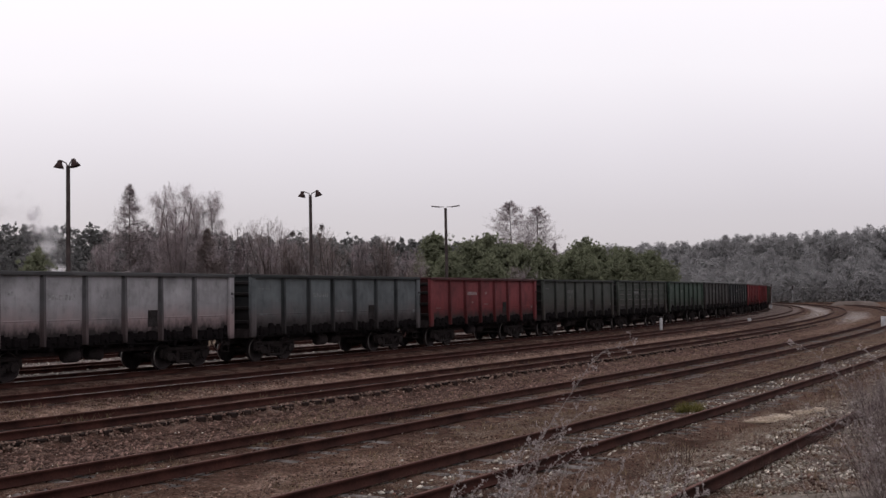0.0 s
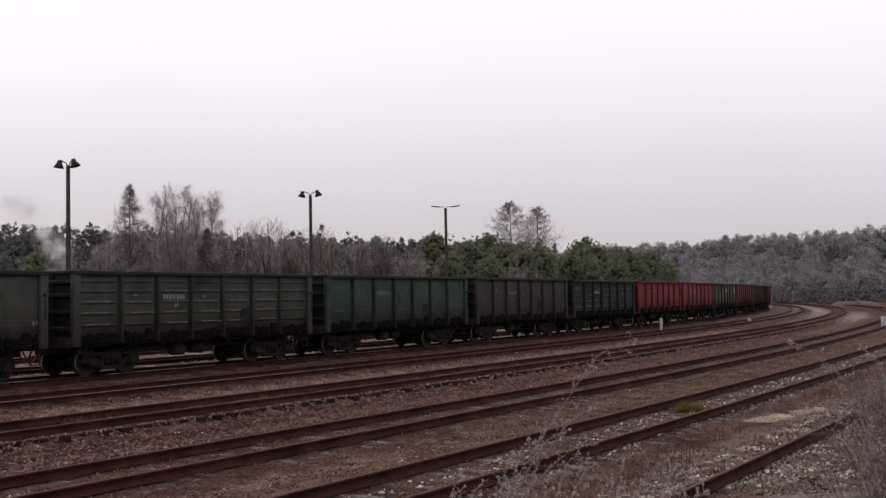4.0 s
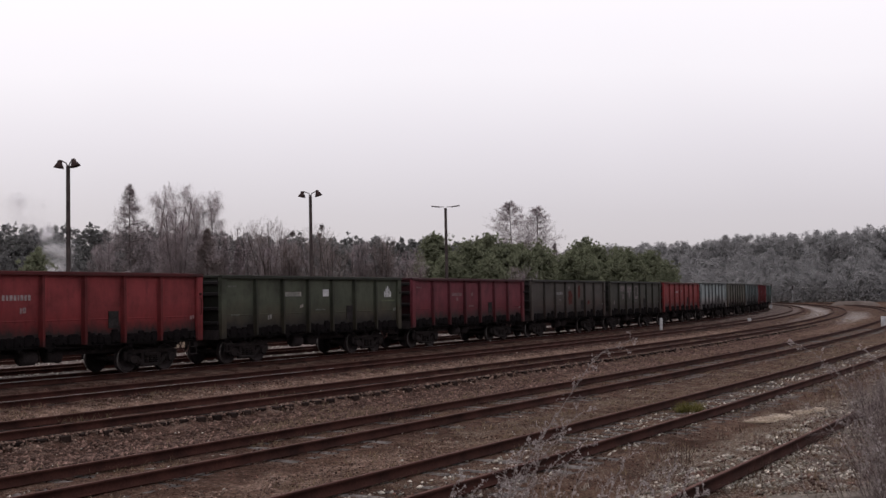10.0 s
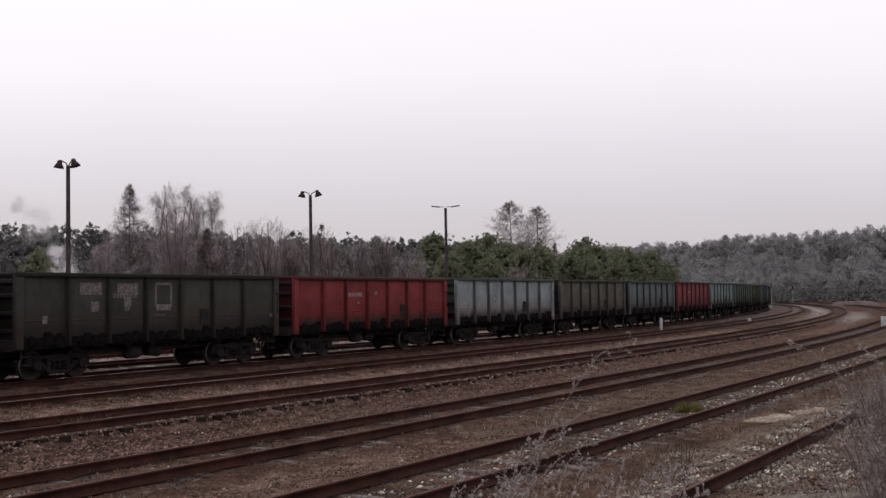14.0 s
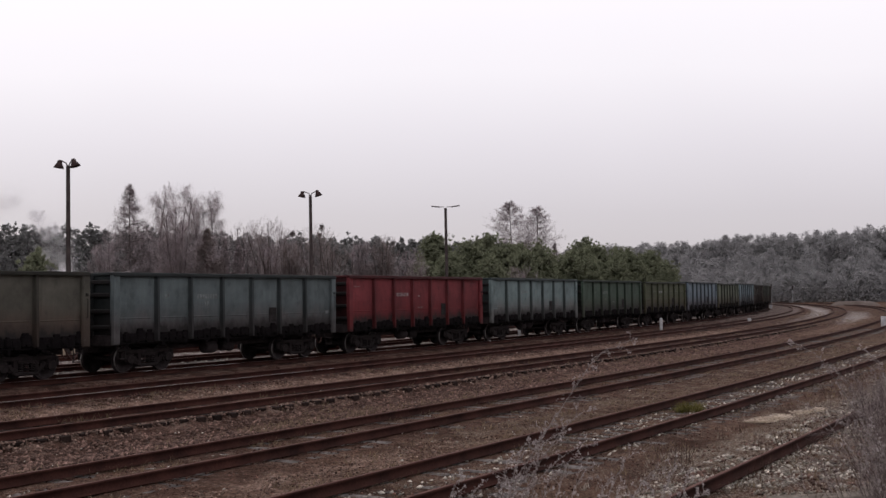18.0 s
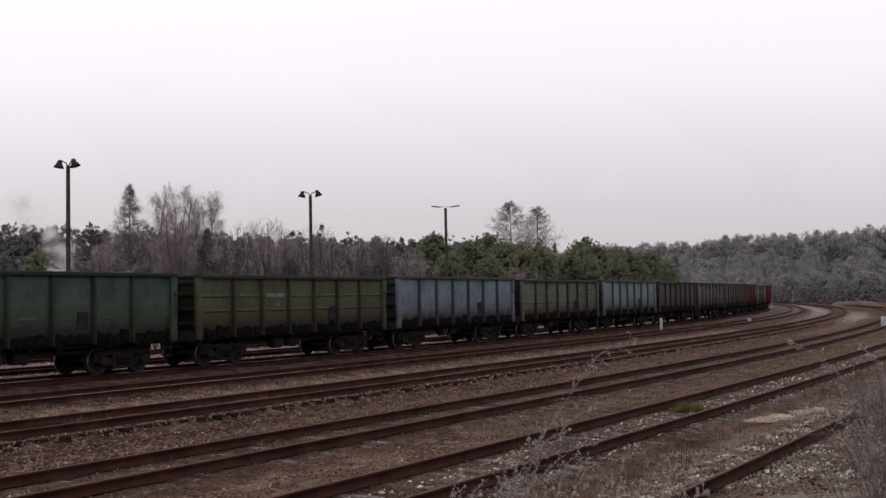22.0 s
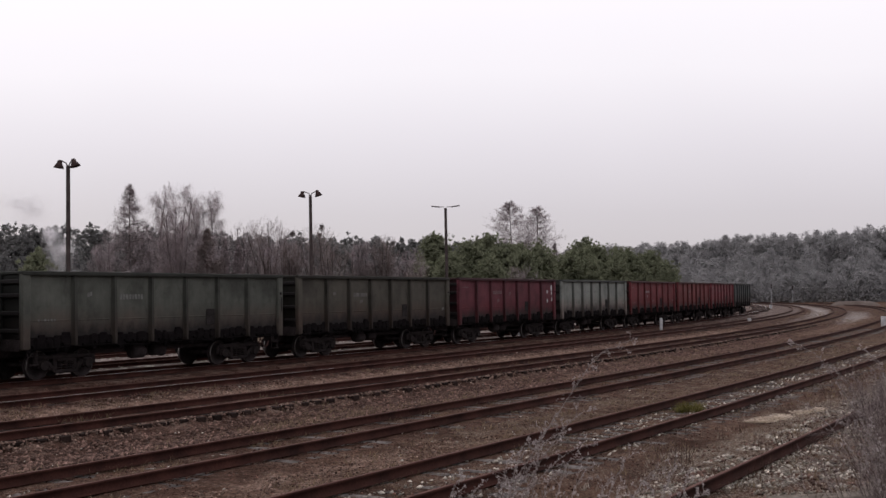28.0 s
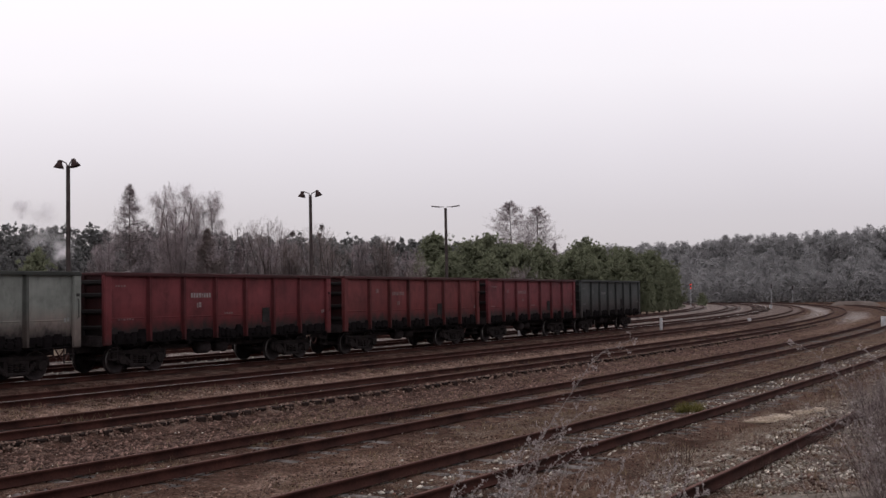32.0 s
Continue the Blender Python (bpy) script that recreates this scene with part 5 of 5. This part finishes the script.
M_PUFF = [puff(k) for k in range(6)]
PUFFS = [tagged(new("smoke_puff", M_PUFF[k % 6]), "thin white drifting chimney smoke puff", "smoke", "chimney smoke") for k in range(22)]

# ---- weeds and grass of the near side ----
DARKSTEM = two_tone("dark_dead_stems", (0.030, 0.020, 0.015), (0.085, 0.060, 0.046), 1.0, 9.0, 0.95)


def weed(x, y, base_z, tips, seed, label):
    """Rime-covered weed: leaning stalks that nod at the tip, with short side shoots ending in white knobs."""
    r, rg = random.Random(seed), np.random.default_rng(seed)
    root = tagged(new("frosted_weed"), label, "weed", "frosted weeds")
    root.location = (x, y, base_z)
    for tip, lat in tips:
        segs, buds = [], []
        p1 = Vector(tip)
        bend = Vector((r.uniform(-0.05, 0.05), r.uniform(-0.05, 0.05), 0))
        pts = []
        n = 18
        for i in range(n + 1):
            a = i / n
            q = p1 * a + bend * math.sin(a * math.pi) + Vector((0, 0, 0.05 * math.sin(a * math.pi) * p1.length)) + Vector((r.gauss(0, 0.007), r.gauss(0, 0.007), 0))
            if a > 0.86:
                q += Vector((math.copysign(0.30, p1.x) * (a - 0.86), 0, -2.2 * (a - 0.86) ** 2)) * p1.length
            pts.append((q, 0.0056 * (1.2 - a)))
        for (a, ra), (b, rb) in zip(pts, pts[1:]):
            segs.append((*a, *b, ra, rb))
        for k in range(lat):
            q, d, _ = pick(pts, 0.22 + 0.76 * (k + r.random()) / lat)
            side = limb(r, segs, q, off_angle(r, d, r.uniform(30, 75)), r.uniform(0.03, 0.11), 0.0024, 3, -0.05, 0.3)
            buds += [(side[-1][0], 1.0), (side[-2][0], 0.7), (side[-1][0] + Vector((r.gauss(0, 0.012), r.gauss(0, 0.012), r.gauss(0, 0.012))), 0.9)]
        buds += [(q.lerp(v, f), 0.75) for (q, _), (v, _) in zip(pts[2:], pts[3:]) for f in (0.0, 0.33, 0.66)]
        buds += [(pts[-1][0] + Vector((r.gauss(0, 0.012), 0, r.gauss(0, 0.012))), 1.0) for k in range(3)]
        part("stalk", prisms("stalk", segs, RIMESTALK, 4), None, root)
        c = np.array([tuple(b) for b, _ in buds])
        c = np.repeat(c, 2, 0) + rg.normal(size=(2 * len(buds), 3)) * 0.006
        v = tufts(rg, c, np.repeat([0.0135 * k for _, k in buds], 2), 4, 1.0, 0.24)
        part("rime", fast("rime", v, np.arange(len(v)).reshape(-1, 3), RIMETWIG), None, root)["kind"] = "stuff"
    return root


weed(0.0, 8.0, 0.35, [((1.25, 0.0, 2.07), 30), ((0.98, 0.1, 1.55), 16), ((0.80, 0.0, 1.40), 16), ((1.0, 0.2, 1.28), 14)], 3, "leaning weed coated in white rime")
weed(0.02, 7.9, 0.36, [((0.05, 0.0, 1.07), 14), ((0.0, 0.1, 0.94), 12)], 11, "short upright weed knobbed with rime")
weed(0.15, 8.0, 0.35, [((0.03, 0.0, 0.98), 14)], 12, "short upright weed knobbed with rime")
weed(0.38, 8.1, 0.35, [((0.07, 0.0, 1.22), 18), ((0.17, 0.0, 1.32), 18), ((0.02, 0.1, 1.0), 14), ((0.12, 0.0, 1.05), 16), ((0.22, 0.1, 0.98), 14)], 13, "branching weed knobbed with rime")
weed(0.58, 8.2, 0.33, [((0.14, 0.0, 1.44), 18), ((0.32, 0.0, 1.22), 16), ((0.20, 0.1, 1.05), 16), ((0.42, 0.0, 1.12), 14)], 14, "branching weed knobbed with rime")
weed(0.95, 8.4, 0.30, [((0.42, 0.1, 1.22), 18), ((0.22, 0.0, 1.02), 14), ((0.60, 0.0, 1.10), 14), ((0.34, 0.1, 0.96), 12)], 4, "low weed coated in white rime")


weed(4.15, 9.6, 0.10, [((-1.15, 0.0, 2.22), 18), ((-0.85, 0.1, 2.0), 16), ((-0.55, 0.0, 2.15), 18), ((-0.25, 0.1, 1.9), 16), ((-1.25, 0.0, 1.75), 14), ((-0.75, 0.1, 1.5), 14), ((0.05, 0.0, 2.0), 14), ((-0.4, 0.1, 1.3), 14)], 6, "tall arching weed coated in rime")


weed(1.58, 8.2, 0.28, [((0.02, 0.0, 1.16), 26), ((0.16, 0.1, 1.12), 26), ((-0.12, 0.0, 1.05), 24), ((0.24, 0.0, 0.98), 24), ((-0.2, 0.1, 0.92), 20), ((0.1, 0.1, 0.9), 24)], 8, "bushy little weed thick with white rime")


def slab(x, y, turn, w, d):
    bm = bmesh.new()
    cbox(bm, (-w / 2, -d / 2, -0.06), (w / 2, d / 2, 0.06), 0.02)
    ob = tagged(new("concrete_slab", keep(fix(bm), "concrete_slab", FROSTED_CONCRETE)), "broken concrete slab lying in frosted rubble", "slab", "slabs by the siding")
    ob.matrix_world = pose(x, y, float(ground_z(x, y)[0]) + 0.04, 2, -2, turn)
    return ob


FROSTED_CONCRETE = two_tone("rimed_concrete", (0.075, 0.060, 0.050), (0.20, 0.172, 0.145), 6.0, 20.0, 0.95)
slab(5.15, 15.5, 2, 1.6, 0.32)
slab(6.3, 16.1, -6, 0.9, 0.30)


def brush(x, y, h, seed, n, spread):
    """A thicket of dead stalks, much forked, rime on the finest."""
    r, rg = random.Random(seed), np.random.default_rng(seed)
    segs, forks = [], []
    for k in range(n):
        p = Vector((r.gauss(0, spread * 0.35), r.gauss(0, spread * 0.35), 0))
        st = limb(r, segs, p, Vector((r.uniform(-0.42, 0.22), r.uniform(-0.35, 0.35), 1)).normalized(), h * r.uniform(0.45, 1.0), 0.0055, 6, 0.0, 0.13)
        for j in range(8):
            q, d, _ = pick(st, r.uniform(0.25, 1))
            limb(r, forks, q, off_angle(r, d, r.uniform(20, 55)), h * r.uniform(0.08, 0.22), 0.0026, 3, 0.03, 0.2)
    root = tagged(new("dry_brush"), "tangle of grey frosted stalks beside the sidings", "bush", "brush beside the sidings")
    root.location = (x, y, float(ground_z(x, y)[0]) - 0.03)
    part("thicket", prisms("thicket", segs, DARKSTEM, 4), None, root)["kind"] = "stuff"
    part("tangle", prisms("tangle", np.concatenate([forks, spray(rg, forks, 2, 0.06 * h, 0.6, 0.1, 0.0016)]), RIMEBRUSH, 3), None, root)["kind"] = "stuff"
    return root


RIMEBRUSH = two_tone("grey_frosted_stalks", (0.065, 0.050, 0.048), (0.32, 0.268, 0.262), 4.0, 12.0, 0.95)
for k, (x, y, h, n) in enumerate([(3.7, 8.9, 1.5, 40), (4.4, 10.2, 1.9, 60), (5.0, 11.7, 2.0, 60), (5.6, 13.2, 2.0, 60), (6.1, 14.6, 1.9, 60), (6.6, 15.9, 1.9, 55), (7.3, 17.9, 1.8, 55), (8.2, 20.5, 1.6, 50), (9.6, 25.0, 1.3, 40), (8.0, 18.6, 1.8, 50)]):
    brush(x, y, h, 500 + k, n, 0.9)


MOSS = two_tone("olive_moss", (0.065, 0.060, 0.020), (0.165, 0.146, 0.048), 1.0, 9.0, 0.95)
BLEACHED = two_tone("bleached_grass", (0.36, 0.29, 0.225), (0.66, 0.57, 0.47), 1.0, 9.0, 0.95)


def blades(name, label, rows, material, seed, h0, h1, per, flat=0.6):
    """Grass tufts at many places, one mesh."""
    rg = np.random.default_rng(seed)
    x, y = rows
    z = ground_z(x, y)
    n = len(x) * per
    X, Y, Z = np.repeat(x, per) + rg.normal(0, 0.07, n), np.repeat(y, per) + rg.normal(0, 0.07, n), np.repeat(z, per) - 0.01
    h = rg.uniform(h0, h1, n)
    a = rg.uniform(0, 6.283, n)
    lean = rg.normal(0, flat, (n, 2)) * h[:, None]
    w = 0.004 + 0.006 * rg.random(n)
    v = np.stack([np.stack([X - w * np.cos(a), Y - w * np.sin(a), Z], -1), np.stack([X + w * np.cos(a), Y + w * np.sin(a), Z], -1),
                  np.stack([X + lean[:, 0], Y + lean[:, 1], Z + h], -1)], 1).reshape(-1, 3)
    return tagged(new(name, fast(name, v, np.arange(len(v)).reshape(-1, 3), material)), label, "grass", kind="stuff")


def scatter(seed, n, s0, s1, o0, o1):
    rg = np.random.default_rng(seed)
    s = s0 + (s1 - s0) * rg.random(n) ** 1.5
    x, y, _ = on_line(s, rg.uniform(o0, o1, n))
    return x, y


def streak(seed, n):
    """Places along a narrow strip that slants across the gap between two sidings."""
    rg = np.random.default_rng(seed)
    mats = np.sort(rg.random(9))
    a = np.clip(mats[rg.integers(0, 9, n)] + rg.normal(0, 0.075, n), 0, 1)
    x, y, _ = on_line(7.4 + 3.4 * a, 24.02 + 0.62 * a + 0.08 * np.sin(23 * a) + rg.normal(0, 0.06, n))
    return x, y


def clumped(seed, n, s0, s1, o0, o1, scale, cut):
    x, y = scatter(seed, n, s0, s1, o0, o1)
    ok = np.array([noise.noise(Vector((a * scale, b * scale, seed))) > cut for a, b in zip(x, y)])
    return x[ok], y[ok]


blades("dead_grass", "flattened brown dead grass between the sidings", clumped(21, 6500, -14, 60, 13.8, 31, 0.5, 0.0), DRYGRASS, 31, 0.04, 0.15, 7)
blades("rimed_grass", "grass blades white with rime", clumped(22, 5000, -10, 34, 24.0, 31, 0.9, 0.02), RIMEGRASS, 32, 0.03, 0.12, 7)
blades("rimed_bank_grass", "rime-white grass on the bank", clumped(23, 900, -14, 8, 27.6, 31, 0.9, 0.0), RIMEGRASS, 33, 0.06, 0.24, 8)
blades("pale_grass", "strip of bleached matted grass", streak(25, 330), BLEACHED, 35, 0.03, 0.07, 22, 2.6)
blades("moss_tuft", "small olive green tuft by the rail", scatter(26, 46, 8.5, 9.3, 21.8, 22.3), MOSS, 36, 0.08, 0.30, 14, 0.5)
blades("dry_stems", "sparse upright brown dead stems", clumped(27, 600, -12, 30, 23.4, 30, 0.6, 0.0), DARKSTEM, 37, 0.18, 0.55, 3, 0.25)
blades("far_grass", "dull grass strips between the far tracks", clumped(24, 5000, 0, 150, 6.8, 16, 0.25, 0.05), DRYGRASS, 34, 0.05, 0.20, 6)


def stones(name, label, x, y, material, seed, size):
    """Loose broken stones, half sunk, one mesh."""
    rg = np.random.default_rng(seed)
    n = len(x)
    z = ground_z(x, y)
    octa = np.array([(1, 0, 0), (-1, 0, 0), (0, 1, 0), (0, -1, 0), (0, 0, 1), (0, 0, -1)], float)
    r = size * rg.uniform(0.55, 1.5, n)
    v = octa[None] * rg.uniform(0.6, 1.25, (n, 6, 1)) * r[:, None, None]
    v[:, :, 2] *= 0.75
    a = rg.uniform(0, 6.283, n)
    c, s = np.cos(a)[:, None], np.sin(a)[:, None]
    v = np.stack([v[:, :, 0] * c - v[:, :, 1] * s + v[:, :, 2] * 0.3 + x[:, None], v[:, :, 0] * s + v[:, :, 1] * c + y[:, None], v[:, :, 2] + (z + r * 0.25)[:, None]], -1)
    tri = np.array([(0, 2, 4), (2, 1, 4), (1, 3, 4), (3, 0, 4), (2, 0, 5), (1, 2, 5), (3, 1, 5), (0, 3, 5)])
    f = (np.arange(n)[:, None, None] * 6 + tri[None]).reshape(-1, 3)
    return tagged(new(name, fast(name, v.reshape(-1, 3), f, material)), label, "gravel", kind="stuff")


stones("ballast_stones", "rust-brown broken ballast stones", *scatter(41, 26000, -12, 60, 12.3, 16.6), STONE, 51, 0.037)
stones("sleeper_end_stones", "row of tan stones along bare sleeper ends", *scatter(51, 3600, -12, 110, 12.25, 12.62), TAN_STONE, 61, 0.042)
stones("second_bed_stones", "rust-brown stones of the second track", *scatter(46, 10000, -8, 60, 1.8, 7.4), DARK_STONE, 56, 0.035)
stones("tan_gravel", "tan gravel ridge between two tracks", *scatter(47, 14000, -10, 70, 7.2, 9.6), TAN_STONE, 57, 0.030)
stones("yard_gravel", "scattered brown gravel between the sidings", *scatter(42, 20000, -12, 45, 16.4, 26), DARK_STONE, 52, 0.020)
stones("tan_patch_gravel", "patch of tan gravel between the sidings", *scatter(48, 2600, -10, 2, 19.2, 21.2), TAN_STONE, 58, 0.022)
stones("far_ballast", "pale frosted ballast beyond the main line", *scatter(43, 9000, -10, 90, -12, -2), PALE_STONE, 53, 0.040)
stones("pale_stones", "pale frosted stones among the gravel", *scatter(44, 900, -12, 45, 6.5, 22), PALE_STONE, 54, 0.024)
stones("rimed_ballast", "rime-white stones between the siding's rails", *scatter(49, 1400, -10, 40, 21.6, 23.3), PALE_STONE, 59, 0.034)
x, y = clumped(45, 24000, -7, 24, 24.9, 30, 1.6, -0.08)
stones("rimed_rubble", "rime-white rubble beside the siding", x, y, PALE_STONE, 55, 0.028)
stones("brown_rubble", "brown broken stones among frosted rubble", *clumped(50, 9000, -7, 24, 24.9, 30, 2.3, 0.05), STONE, 60, 0.034)

# ---- rails and sleepers ----
LABELS = {"outer_far_track": "far track on pale frosty ballast", "far_track": "track beyond the train on frosty ballast", "main_track": "track with bright rails under the train",
          "second_track": "track with one bright rail on brown ballast", "third_track": "rusty track with sleeper ends bare of ballast", "fourth_track": "rusty siding sunk in brown earth",
          "fifth_track": "rusty siding with rimed sleepers", "overgrown_track": "rusty siding overgrown with frosted weeds"}
NEAR = {"outer_far_track": (0, 0), "far_track": (0, 0), "main_track": (-10, 60), "second_track": (-10, 80), "third_track": (-12, 80), "fourth_track": (-14, 70), "fifth_track": (-14, 55), "overgrown_track": (-7, 35)}
for name, (off, s0, s1, top, bed) in TRACKS.items():
    build_track(name, off, s0, s1, top, bed, LABELS[name], *NEAR[name], name in ("fourth_track", "fifth_track", "overgrown_track", "far_track", "outer_far_track"))


# ---- what moves ----
def spin_rows(k):
    rows = []
    for f in range(0, 32 * FPS + 1):
        t = f / FPS
        rows.append((t, Matrix.Translation((0.925 * k, 0, 0.475)) @ Matrix.Rotation(-run(t) / 0.475, 4, "Y")))
    return rows


def puff_rows(k):
    """A puff waits at the hidden chimney, rises, drifts off and leaves."""
    rows = []
    for j in range(65):
        t = j * 0.5
        a = min(max((t - (-15.0 + 2.0 * k)) / 10.0, 0.0), 2.0)
        side = 3.7 * max(a - 0.32, 0) ** 1.3 + 6.0 * max(a - 1, 0)
        rows.append((t, pose(-28.5 - side + 0.22 * math.sin(2.1 * k), 84 + 0.1 * k, 1.2 + 8.2 * min(a, 1) ** 0.75 + 1.2 * max(a - 1, 0), 0, 0, 57 * k + 25 * a)))
    return rows


def motions():
    for i, w in enumerate(WAGONS):
        walk(w, [(float(t), wagon_pose(i, t)) for t in range(33)])
    for k, sets in WHEELSETS.items():
        walk(sets[0], spin_rows(k))
        act, slot = sets[0].animation_data.action, sets[0].animation_data.action_slot
        for ob in sets[1:]:
            ob.rotation_mode = "QUATERNION"
            ob.animation_data_create()
            ob.animation_data.action = act
            ob.animation_data.action_slot = slot
    for k, ob in enumerate(PUFFS):
        walk(ob, puff_rows(k))


motions()
